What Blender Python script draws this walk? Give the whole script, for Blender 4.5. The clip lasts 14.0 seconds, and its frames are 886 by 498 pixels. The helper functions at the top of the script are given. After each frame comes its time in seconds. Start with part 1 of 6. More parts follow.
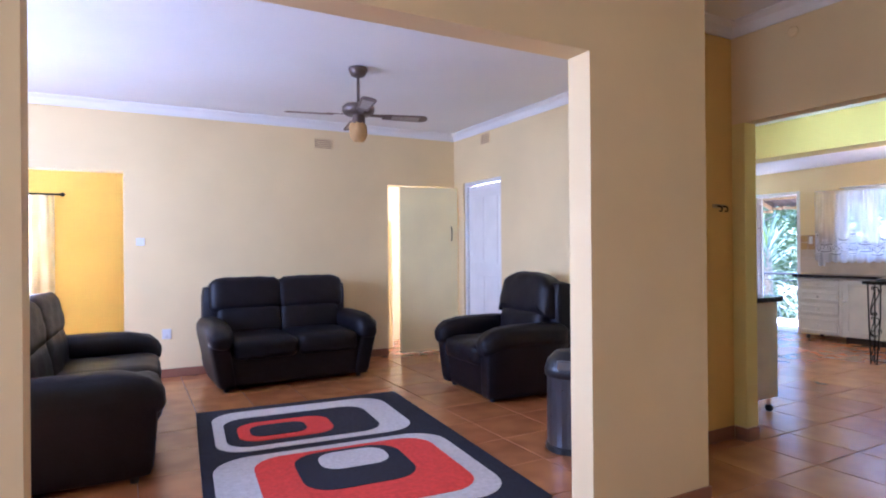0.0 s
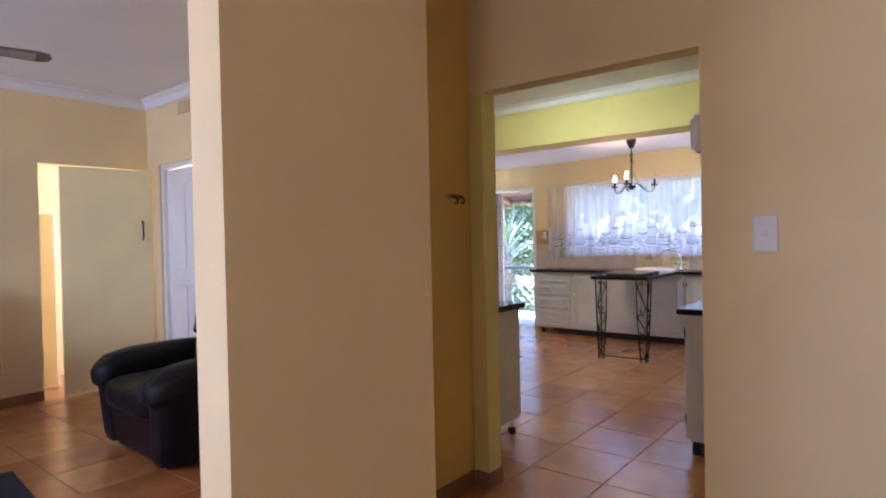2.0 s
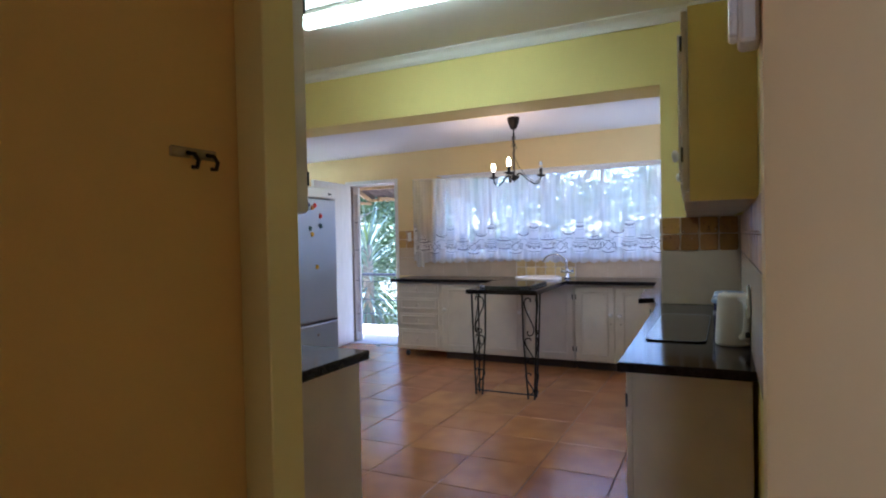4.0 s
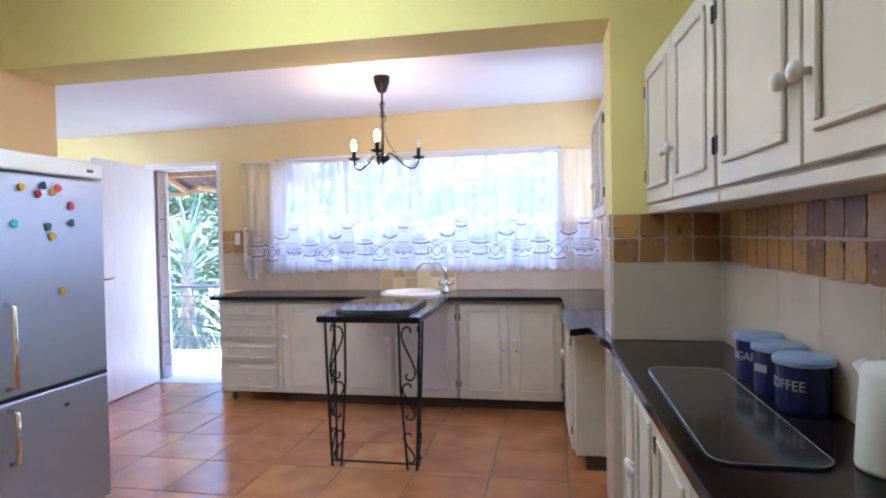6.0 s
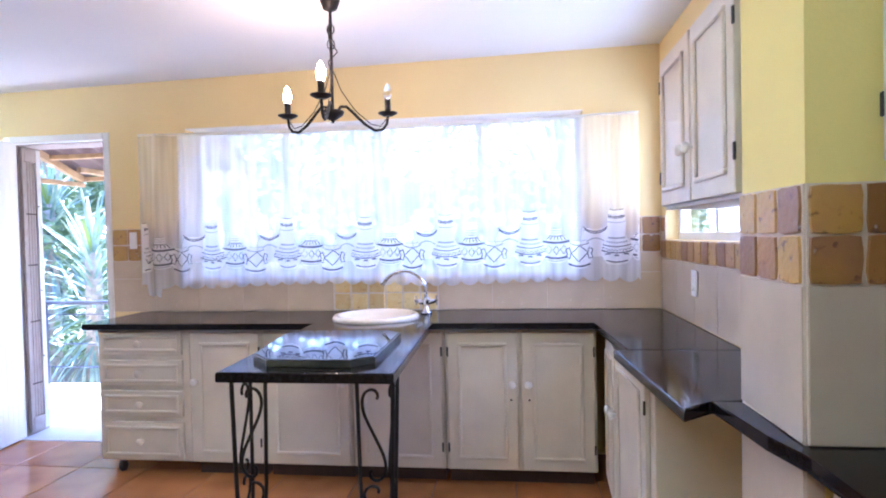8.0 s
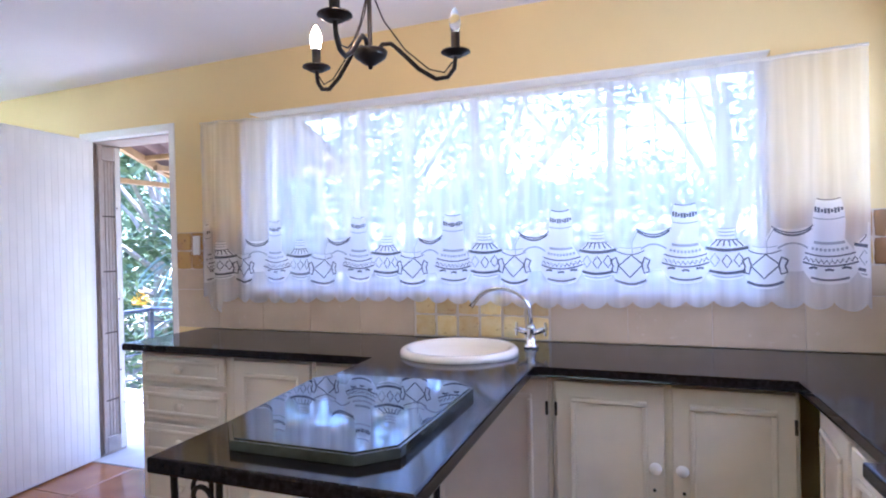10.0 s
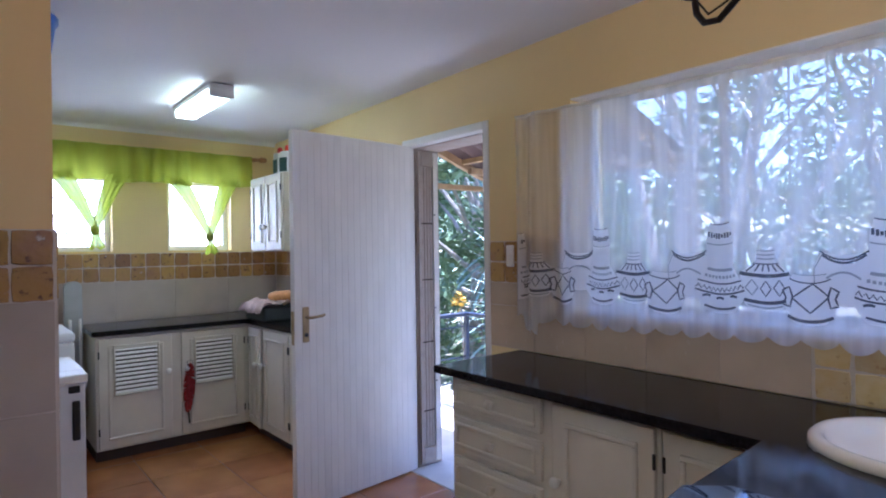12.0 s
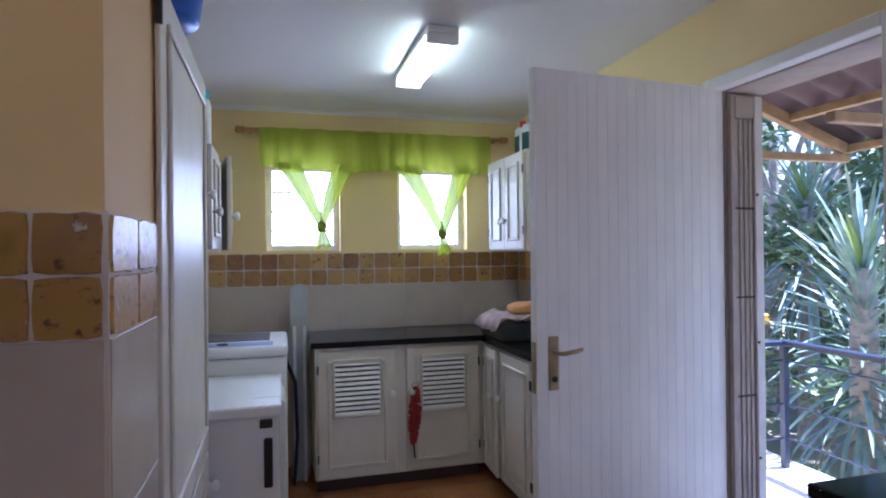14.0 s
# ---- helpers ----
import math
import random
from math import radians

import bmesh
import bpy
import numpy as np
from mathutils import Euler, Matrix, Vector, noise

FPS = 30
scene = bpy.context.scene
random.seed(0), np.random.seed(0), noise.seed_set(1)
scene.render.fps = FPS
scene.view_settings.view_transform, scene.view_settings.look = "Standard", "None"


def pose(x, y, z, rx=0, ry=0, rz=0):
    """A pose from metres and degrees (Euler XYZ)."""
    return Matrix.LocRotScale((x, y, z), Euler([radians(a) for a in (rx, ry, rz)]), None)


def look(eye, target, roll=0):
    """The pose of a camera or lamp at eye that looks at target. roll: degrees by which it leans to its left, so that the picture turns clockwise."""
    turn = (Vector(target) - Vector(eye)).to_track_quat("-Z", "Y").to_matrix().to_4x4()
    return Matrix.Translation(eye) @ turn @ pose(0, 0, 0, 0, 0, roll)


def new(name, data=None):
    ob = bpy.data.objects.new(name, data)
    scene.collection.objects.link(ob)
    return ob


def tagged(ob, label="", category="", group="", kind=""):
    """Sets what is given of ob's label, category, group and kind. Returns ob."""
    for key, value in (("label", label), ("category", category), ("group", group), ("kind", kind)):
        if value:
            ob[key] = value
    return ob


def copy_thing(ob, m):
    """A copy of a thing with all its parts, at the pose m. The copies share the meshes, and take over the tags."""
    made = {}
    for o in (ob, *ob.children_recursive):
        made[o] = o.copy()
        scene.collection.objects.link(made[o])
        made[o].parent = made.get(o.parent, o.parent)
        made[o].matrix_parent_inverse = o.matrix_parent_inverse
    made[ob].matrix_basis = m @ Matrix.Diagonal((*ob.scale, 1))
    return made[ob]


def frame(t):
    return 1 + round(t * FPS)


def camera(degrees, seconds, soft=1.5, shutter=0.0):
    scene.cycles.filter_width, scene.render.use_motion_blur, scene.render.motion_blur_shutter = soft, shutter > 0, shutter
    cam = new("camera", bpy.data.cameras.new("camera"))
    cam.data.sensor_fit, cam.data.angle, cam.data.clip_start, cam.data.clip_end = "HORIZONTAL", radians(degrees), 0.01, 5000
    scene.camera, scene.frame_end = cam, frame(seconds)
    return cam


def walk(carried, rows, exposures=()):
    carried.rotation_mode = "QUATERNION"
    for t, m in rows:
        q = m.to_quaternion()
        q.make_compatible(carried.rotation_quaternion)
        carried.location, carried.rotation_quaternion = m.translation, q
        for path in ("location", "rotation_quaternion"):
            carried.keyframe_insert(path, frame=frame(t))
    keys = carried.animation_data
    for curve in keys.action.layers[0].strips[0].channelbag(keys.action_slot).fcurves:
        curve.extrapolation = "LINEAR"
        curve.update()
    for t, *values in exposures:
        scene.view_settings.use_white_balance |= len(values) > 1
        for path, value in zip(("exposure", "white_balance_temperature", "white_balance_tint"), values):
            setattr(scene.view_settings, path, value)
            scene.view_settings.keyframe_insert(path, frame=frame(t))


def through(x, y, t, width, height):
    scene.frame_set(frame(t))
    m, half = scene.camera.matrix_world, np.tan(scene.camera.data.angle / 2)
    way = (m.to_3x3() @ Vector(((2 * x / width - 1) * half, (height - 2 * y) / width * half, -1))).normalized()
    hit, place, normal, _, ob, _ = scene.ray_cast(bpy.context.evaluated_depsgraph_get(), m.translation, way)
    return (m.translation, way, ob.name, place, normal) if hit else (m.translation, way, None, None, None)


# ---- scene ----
cam = camera(74.4, 14.0, 2.0)
PATH = [
    (0, (-0.068, -0.078, 1.271), (0.887, 1.679, 1.273), -0.5),
    (0.5, (0.133, 0.101, 1.278), (1.302, 1.724, 1.277), -0.6),
    (1, (0.366, 0.257, 1.297), (1.709, 1.74, 1.281), -1.0),
    (1.5, (0.644, 0.406, 1.299), (2.109, 1.768, 1.287), -0.9),
    (2, (0.962, 0.587, 1.314), (2.524, 1.837, 1.285), -1.2),
    (2.5, (1.295, 0.778, 1.326), (2.951, 1.899, 1.295), -1.2),
    (3, (1.645, 0.96, 1.327), (3.356, 1.995, 1.295), -1.6),
    (3.5, (2.02, 1.145, 1.313), (3.771, 2.112, 1.279), -1.2),
    (4, (2.382, 1.312, 1.332), (4.181, 2.184, 1.296), -1.2),
    (4.2, (2.525, 1.378, 1.332), (4.354, 2.185, 1.292), -1.1),
    (6.3, (3.919, 2.016, 1.357), (5.892, 2.341, 1.31), -1.1),
    (6.5, (4.062, 2.073, 1.356), (6.04, 2.367, 1.308), -1.1),
    (7, (4.433, 2.189, 1.359), (6.416, 2.445, 1.313), -1.3),
    (7.2, (4.56, 2.235, 1.355), (6.545, 2.475, 1.31), -1.3),
    (9.5, (5.848, 2.294, 1.338), (7.786, 2.785, 1.314), -1.2),
    (10, (6.009, 2.268, 1.333), (7.876, 2.984, 1.319), -1.2),
    (10.5, (6.114, 2.322, 1.326), (7.898, 3.225, 1.32), -1.1),
    (11, (6.237, 2.427, 1.352), (7.893, 3.549, 1.355), -1.1),
    (11.5, (6.354, 2.554, 1.37), (7.826, 3.908, 1.374), -1.1),
    (12, (6.48, 2.728, 1.403), (7.757, 4.267, 1.401), -0.8),
    (12.5, (6.615, 2.924, 1.404), (7.703, 4.603, 1.408), -0.8),
    (13, (6.736, 3.182, 1.4), (7.655, 4.958, 1.406), -0.8),
    (13.5, (6.86, 3.442, 1.404), (7.607, 5.298, 1.409), -0.9),
    (14, (6.984, 3.726, 1.403), (7.519, 5.653, 1.411), -0.6),
]
EXPOSURES = [(0, 3.5, 4620, 31), (1.0, 3.62, 4700, 32), (2, 3.16, 5060, 31), (3, 2.98, 5120, 27), (4.2, 2.72, 4780, 24), (6.4, 3.7, 4750, 31), (7.2, 3.75, 4770, 31), (9.5, 3.55, 4740, 31), (10.5, 3.1, 4840, 28), (12, 2.3, 4820, 28), (14, 2.02, 4830, 29)]
walk(cam, [(t, look(eye, target, roll)) for t, eye, target, roll in PATH], EXPOSURES)

# ---- light ----
world = bpy.data.worlds.new("sky")
scene.world = world
world.use_nodes = True
wn = world.node_tree.nodes
sky = wn.new("ShaderNodeTexSky")
sky.sky_type, sky.sun_disc = "NISHITA", False
sky.sun_elevation, sky.sun_rotation = radians(72.6), radians(101)
world.node_tree.links.new(sky.outputs[0], wn["Background"].inputs[0])
wn["Background"].inputs[1].default_value = 0.15

sun = new("sun", bpy.data.lights.new("sun", "SUN"))
sun.data.energy, sun.data.angle, sun.data.color = 5.0, radians(0.5), (1.0, 0.95, 0.86)
sun.matrix_world = look((4.0, -0.8, 13.0), (0, 0, 0))


def area(name, eye, target, w, h, power, color):
    ob = new(name, bpy.data.lights.new(name, "AREA"))
    ob.data.shape, ob.data.size, ob.data.size_y = "RECTANGLE", w, h
    ob.data.energy, ob.data.color = power, color
    ob.matrix_world = look(eye, target)
    return ob


DAY = (0.86, 0.91, 1.0)
area("side_window_daylight", (7.95, 1.25, 1.68), (7.95, 4.0, 1.2), 1.1, 0.7, 1.3, DAY)
area("scullery_daylight_a", (7.13, 7.9, 1.7), (7.2, 4.0, 1.2), 0.44, 0.55, 2.4, DAY)
area("scullery_daylight_b", (8.01, 7.9, 1.7), (8.0, 4.0, 1.2), 0.46, 0.55, 2.4, DAY)
area("living_daylight", (-2.52, 4.4, 1.5), (2.0, 4.4, 1.1), 2.2, 1.2, 14, DAY)
area("bedroom_daylight", (-1.6, 8.55, 1.5), (-1.4, 6.0, 1.0), 1.0, 1.2, 26, DAY)
# Warm fill lamp, added to brighten the entry and passage.
area("entry_daylight", (-2.52, -0.4, 1.5), (2.0, 0.4, 1.2), 1.2, 1.2, 4.0, (1.0, 0.93, 0.76))
# Unseen fill lamp inside the corridor; no window stands behind it.
area("corridor_daylight", (4.6, 7.0, 1.6), (3.0, 7.0, 1.2), 0.8, 1.2, 10, DAY)

# ---- materials ----


def rgb(c):
    return (c[0], c[1], c[2], 1.0)


def mat(name, color, rough=0.6, metal=0.0, var=0.12, scale=3.0, fine=60.0, bump=0.05, spread=0.0, second=None, amount=0.5, coat=0.0, dist=0.004, spec=0.5, detail=5.0, rv=1.0):
    """A surface of one colour with cloudy variation, fine grain and relief; second: a stain colour; spread: piece-to-piece change."""
    m = bpy.data.materials.new(name)
    m.use_nodes = True
    nt = m.node_tree
    b = nt.nodes["Principled BSDF"]
    co = nt.nodes.new("ShaderNodeTexCoord")
    n1 = nt.nodes.new("ShaderNodeTexNoise")
    n1.inputs["Scale"].default_value, n1.inputs["Detail"].default_value = scale, detail
    n2 = nt.nodes.new("ShaderNodeTexNoise")
    n2.inputs["Scale"].default_value, n2.inputs["Detail"].default_value = fine, 3.0
    info = nt.nodes.new("ShaderNodeObjectInfo")
    shift = nt.nodes.new("ShaderNodeVectorMath")
    shift.operation = "MULTIPLY_ADD"
    nt.links.new(info.outputs["Random"], shift.inputs[0])
    shift.inputs[1].default_value = (37.0, 53.0, 71.0)
    nt.links.new(co.outputs["Object"], shift.inputs[2])
    for n in (n1, n2):
        nt.links.new(shift.outputs[0], n.inputs["Vector"])
    ramp = nt.nodes.new("ShaderNodeMapRange")
    ramp.inputs[1].default_value, ramp.inputs[2].default_value = 0.3, 0.7
    ramp.inputs[3].default_value, ramp.inputs[4].default_value = 1.0 - var, 1.0 + var
    nt.links.new(n1.outputs["Fac"], ramp.inputs[0])
    hsv = nt.nodes.new("ShaderNodeHueSaturation")
    hsv.inputs["Color"].default_value = rgb(color)
    if second:
        mix = nt.nodes.new("ShaderNodeMix")
        mix.data_type = "RGBA"
        mix.inputs[6].default_value, mix.inputs[7].default_value = rgb(color), rgb(second)
        r2 = nt.nodes.new("ShaderNodeMapRange")
        r2.inputs[1].default_value, r2.inputs[2].default_value = 0.42, 0.68
        r2.inputs[4].default_value = amount
        nt.links.new(n1.outputs["Fac"], r2.inputs[0])
        nt.links.new(r2.outputs[0], mix.inputs[0])
        nt.links.new(mix.outputs[2], hsv.inputs["Color"])
    if spread:
        r3 = nt.nodes.new("ShaderNodeMapRange")
        r3.inputs[3].default_value, r3.inputs[4].default_value = 1.0 - spread, 1.0 + spread
        nt.links.new(info.outputs["Random"], r3.inputs[0])
        mul = nt.nodes.new("ShaderNodeMath")
        mul.operation = "MULTIPLY"
        nt.links.new(ramp.outputs[0], mul.inputs[0])
        nt.links.new(r3.outputs[0], mul.inputs[1])
        nt.links.new(mul.outputs[0], hsv.inputs["Value"])
        r4 = nt.nodes.new("ShaderNodeMapRange")
        r4.inputs[3].default_value, r4.inputs[4].default_value = 0.5 - 0.01 * spread, 0.5 + 0.07 * spread
        nt.links.new(info.outputs["Random"], r4.inputs[0])
        nt.links.new(r4.outputs[0], hsv.inputs["Hue"])
    else:
        nt.links.new(ramp.outputs[0], hsv.inputs["Value"])
    nt.links.new(hsv.outputs[0], b.inputs["Base Color"])
    rr = nt.nodes.new("ShaderNodeMapRange")
    rr.inputs[3].default_value, rr.inputs[4].default_value = max(rough - 0.08 * rv, 0.015), min(rough + 0.1 * rv, 1.0)
    nt.links.new(n2.outputs["Fac"], rr.inputs[0])
    nt.links.new(rr.outputs[0], b.inputs["Roughness"])
    b.inputs["Metallic"].default_value = metal
    b.inputs["Specular IOR Level"].default_value = spec
    b.inputs["Coat Weight"].default_value = coat
    b.inputs["Coat Roughness"].default_value = 0.12
    if bump:
        bp = nt.nodes.new("ShaderNodeBump")
        bp.inputs["Strength"].default_value, bp.inputs["Distance"].default_value = bump, dist
        nt.links.new(n2.outputs["Fac"], bp.inputs["Height"])
        nt.links.new(bp.outputs[0], b.inputs["Normal"])
    return m


def glass(name, color, rough=0.02, ior=1.45):
    m = bpy.data.materials.new(name)
    m.use_nodes = True
    b = m.node_tree.nodes["Principled BSDF"]
    b.inputs["Base Color"].default_value, b.inputs["Roughness"].default_value = rgb(color), rough
    b.inputs["Transmission Weight"].default_value, b.inputs["IOR"].default_value = 1.0, ior
    return m


def glow(name, color, power):
    m = bpy.data.materials.new(name)
    m.use_nodes = True
    b = m.node_tree.nodes["Principled BSDF"]
    b.inputs["Base Color"].default_value = rgb(color)
    b.inputs["Emission Color"].default_value, b.inputs["Emission Strength"].default_value = rgb(color), power
    return m


def sheer(name, color, clear, through):
    """Thin cloth: part see-through, part letting light through, part plain cloth, with a fine weave."""
    m = bpy.data.materials.new(name)
    m.use_nodes = True
    nt = m.node_tree
    nt.nodes.remove(nt.nodes["Principled BSDF"])
    out = nt.nodes["Material Output"]
    t, l, d = (nt.nodes.new("ShaderNodeBsdf" + k) for k in ("Transparent", "Translucent", "Diffuse"))
    l.inputs[0].default_value = d.inputs[0].default_value = rgb(color)
    co = nt.nodes.new("ShaderNodeTexCoord")
    n = nt.nodes.new("ShaderNodeTexNoise")
    n.inputs["Scale"].default_value = 9.0
    fall = nt.nodes.new("ShaderNodeVectorMath")
    fall.operation = "MULTIPLY"
    fall.inputs[1].default_value = (1.5, 2.2, 0.12)
    nt.links.new(co.outputs["Object"], fall.inputs[0])
    nt.links.new(fall.outputs[0], n.inputs["Vector"])
    r = nt.nodes.new("ShaderNodeMapRange")
    r.inputs[1].default_value, r.inputs[2].default_value = 0.3, 0.7
    r.inputs[3].default_value, r.inputs[4].default_value = clear * 0.6, clear * 1.4
    nt.links.new(n.outputs["Fac"], r.inputs[0])
    a, c = nt.nodes.new("ShaderNodeMixShader"), nt.nodes.new("ShaderNodeMixShader")
    a.inputs[0].default_value = through
    nt.links.new(d.outputs[0], a.inputs[1])
    nt.links.new(l.outputs[0], a.inputs[2])
    nt.links.new(r.outputs[0], c.inputs[0])
    nt.links.new(a.outputs[0], c.inputs[1])
    nt.links.new(t.outputs[0], c.inputs[2])
    nt.links.new(c.outputs[0], out.inputs[0])
    return m


M_CREAM = mat("cream_plaster", (0.79, 0.63, 0.33), 0.75, var=0.05, scale=1.3, fine=140, bump=0.12)
M_YELLOW = mat("yellow_plaster", (0.80, 0.635, 0.29), 0.7, var=0.05, scale=1.3, fine=140, bump=0.12)
M_LEMON = mat("lemon_yellow_plaster", (0.78, 0.67, 0.23), 0.7, var=0.05, scale=1.3, fine=140, bump=0.12)
M_GOLD = mat("deep_yellow_plaster", (0.82, 0.58, 0.12), 0.75, var=0.05, scale=1.3, fine=140, bump=0.12)
M_PALEDOOR = mat("pale_yellow_door_paint", (0.92, 0.80, 0.42), 0.6, var=0.04, bump=0.0)
# Cream wall tile with dim, candle-warm light put into its colour.
M_DIMTILE = mat("dim_warm_wall_tile", (0.54, 0.42, 0.29), 0.26, var=0.08, scale=5, fine=30, bump=0.0, spread=0.05, rv=0.3)
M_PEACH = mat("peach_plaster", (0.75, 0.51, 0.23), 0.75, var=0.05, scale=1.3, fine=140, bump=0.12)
# Copy of the yellow plaster with the passage's shade put into its colour.
M_SHADEDWALL = mat("shaded_yellow_plaster", (0.72, 0.48, 0.12), 0.75, var=0.05, scale=1.3, fine=140, bump=0.12)
M_CEIL = mat("ceiling_paint", (0.80, 0.79, 0.77), 0.8, var=0.03, scale=1.0, fine=120, bump=0.08)
M_WHITE = mat("white_gloss_paint", (0.80, 0.78, 0.74), 0.32, var=0.05, scale=4, fine=90, bump=0.04)
M_CAB = mat("cabinet_white_paint", (0.66, 0.61, 0.52), 0.42, var=0.07, scale=5, fine=70, bump=0.06, second=(0.66, 0.60, 0.48), amount=0.35)
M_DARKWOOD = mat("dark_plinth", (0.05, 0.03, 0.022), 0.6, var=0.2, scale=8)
M_SKIRT = mat("terracotta_skirting", (0.30, 0.13, 0.07), 0.45, var=0.2, scale=6, second=(0.16, 0.06, 0.035), amount=0.6)
M_TILE = mat("terracotta_floor_tile", (0.42, 0.165, 0.058), 0.22, var=0.16, scale=5.0, fine=14, bump=0.0, spread=0.12, detail=1.0, rv=0.0, spec=0.85)
M_GROUT = mat("floor_grout", (0.22, 0.12, 0.075), 0.85, var=0.15, scale=6)
M_OCHRE = mat("ochre_wall_tile", (0.45, 0.228, 0.058), 0.34, var=0.35, scale=8, fine=60, bump=0.45, spread=0.36, second=(0.25, 0.115, 0.055), amount=0.95)
M_OCHREP = mat("pale_ochre_wall_tile", (0.70, 0.52, 0.26), 0.3, var=0.15, scale=14, fine=70, bump=0.2, spread=0.25, second=(0.52, 0.32, 0.11), amount=0.9)
M_TGROUT = mat("wall_tile_grout", (0.62, 0.54, 0.45), 0.8, var=0.08, scale=8)
M_BIGTILE = mat("cream_wall_tile", (0.54, 0.46, 0.37), 0.24, var=0.07, scale=5, fine=30, bump=0.0, spread=0.05, rv=0.3)
M_GRANITE = mat("black_granite", (0.010, 0.008, 0.009), 0.10, var=0.3, scale=80, fine=240, bump=0.0, second=(0.022, 0.018, 0.02), amount=0.5, spec=0.18, rv=0.2)
M_LEATHER = mat("black_leather", (0.006, 0.0052, 0.008), 0.46, var=0.3, scale=6, fine=55, bump=0.45, spec=0.25)
M_IRON = mat("black_wrought_iron", (0.015, 0.013, 0.012), 0.45, 0.6, var=0.3, scale=12, bump=0.15)
M_STEEL = mat("chrome", (0.72, 0.73, 0.75), 0.12, 1.0, var=0.05, scale=10, bump=0.0)
M_BRASS = mat("aged_brass", (0.42, 0.32, 0.18), 0.38, 1.0, var=0.2, scale=18)
M_FRIDGE = mat("silver_fridge_steel", (0.38, 0.42, 0.49), 0.34, 0.55, var=0.04, scale=2, fine=120, bump=0.03)
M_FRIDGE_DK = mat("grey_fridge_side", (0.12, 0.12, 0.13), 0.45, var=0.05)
M_CERAMIC = mat("cream_ceramic", (0.80, 0.72, 0.60), 0.12, var=0.03, scale=5, bump=0.0)
M_PLASTIC = mat("white_plastic", (0.78, 0.78, 0.76), 0.35, var=0.03, scale=6, bump=0.02)
M_BLACKPL = mat("black_plastic", (0.015, 0.015, 0.017), 0.35, var=0.2, scale=10)
M_BLUEPL = mat("blue_plastic", (0.01, 0.10, 0.55), 0.3, var=0.06, scale=8)
M_NAVY = mat("navy_enamel", (0.012, 0.014, 0.085), 0.22, var=0.15, scale=9)
M_LIDBLUE = mat("pale_blue_lid", (0.25, 0.36, 0.60), 0.35, var=0.08, scale=9)
M_LETTER = mat("grey_lettering", (0.35, 0.36, 0.42), 0.5, var=0.05)
M_RUGN = mat("navy_rug_pile", (0.012, 0.014, 0.030), 0.95, var=0.3, scale=40, fine=400, bump=0.6)
M_RUGW = mat("grey_white_rug_pile", (0.60, 0.59, 0.61), 0.95, var=0.12, scale=40, fine=400, bump=0.6)
M_RUGR = mat("red_rug_pile", (0.68, 0.05, 0.033), 0.95, var=0.15, scale=40, fine=400, bump=0.6)
M_BLADE = mat("fan_blade_wood", (0.17, 0.13, 0.11), 0.5, var=0.25, scale=14)
M_FANMETAL = mat("fan_brown_metal", (0.13, 0.10, 0.085), 0.4, 0.5, var=0.2, scale=12)
M_CANE = mat("fan_cane_inlay", (0.42, 0.38, 0.33), 0.6, var=0.2, scale=60)
M_AMBER = sheer("amber_glass", (0.85, 0.64, 0.30), 0.30, 0.55)
M_GLASS = glass("clear_glass", (0.96, 0.98, 0.97))
M_BULB = glow("lit_candle_bulb", (1.0, 0.72, 0.38), 12.0)
M_TUBE = glow("fluorescent_diffuser", (0.88, 1.0, 0.68), 3.7)
M_SHEER = sheer("white_sheer_curtain", (0.94, 0.94, 0.97), 0.35, 0.9)
M_DENSE = sheer("dense_printed_cloth", (0.90, 0.90, 0.92), 0.05, 0.66)
M_HEAVY = sheer("white_curtain_cloth", (0.88, 0.86, 0.80), 0.12, 0.75)
M_LIME = sheer("lime_voile", (0.40, 0.47, 0.04), 0.13, 0.24)
M_LIMED = sheer("gathered_lime_voile", (0.40, 0.47, 0.04), 0.02, 0.26)
M_PRINT = sheer("dark_curtain_print", (0.13, 0.14, 0.175), 0.10, 0.5)
M_PRINTL = sheer("pale_curtain_print", (0.45, 0.47, 0.51), 0.10, 0.6)
M_ROD = mat("pine_curtain_rod", (0.40, 0.20, 0.07), 0.4, var=0.2, scale=20)
M_GATE = mat("weathered_gate_paint", (0.42, 0.36, 0.31), 0.7, var=0.2, scale=9, second=(0.24, 0.18, 0.14), amount=0.7)
M_RAIL = mat("blue_black_rail_paint", (0.02, 0.03, 0.06), 0.4, var=0.2, scale=12)
M_ROOF = mat("brown_corrugated_roof", (0.17, 0.125, 0.11), 0.7, var=0.3, scale=5, second=(0.12, 0.09, 0.08), amount=0.7)
M_TIMBER = mat("roof_timber", (0.40, 0.27, 0.15), 0.65, var=0.2, scale=12)
M_CONC = mat("pale_concrete", (0.60, 0.57, 0.53), 0.8, var=0.12, scale=4)
M_EARTH = mat("garden_earth", (0.22, 0.19, 0.13), 0.95, var=0.3, scale=1.5, second=(0.10, 0.14, 0.05), amount=0.9)
M_LEAFB = mat("blue_green_sword_leaf", (0.15, 0.23, 0.19), 0.42, var=0.3, scale=6, second=(0.28, 0.34, 0.25), amount=0.6)
M_LEAFY = mat("young_sword_leaf", (0.20, 0.26, 0.05), 0.42, var=0.2, scale=6)
M_LEAF = mat("tree_leaf", (0.10, 0.16, 0.07), 0.5, var=0.35, scale=1.5, second=(0.17, 0.23, 0.10), amount=0.7)
M_PALEBARK = mat("pale_smooth_bark", (0.46, 0.42, 0.38), 0.85, var=0.2, scale=8, bump=0.4)
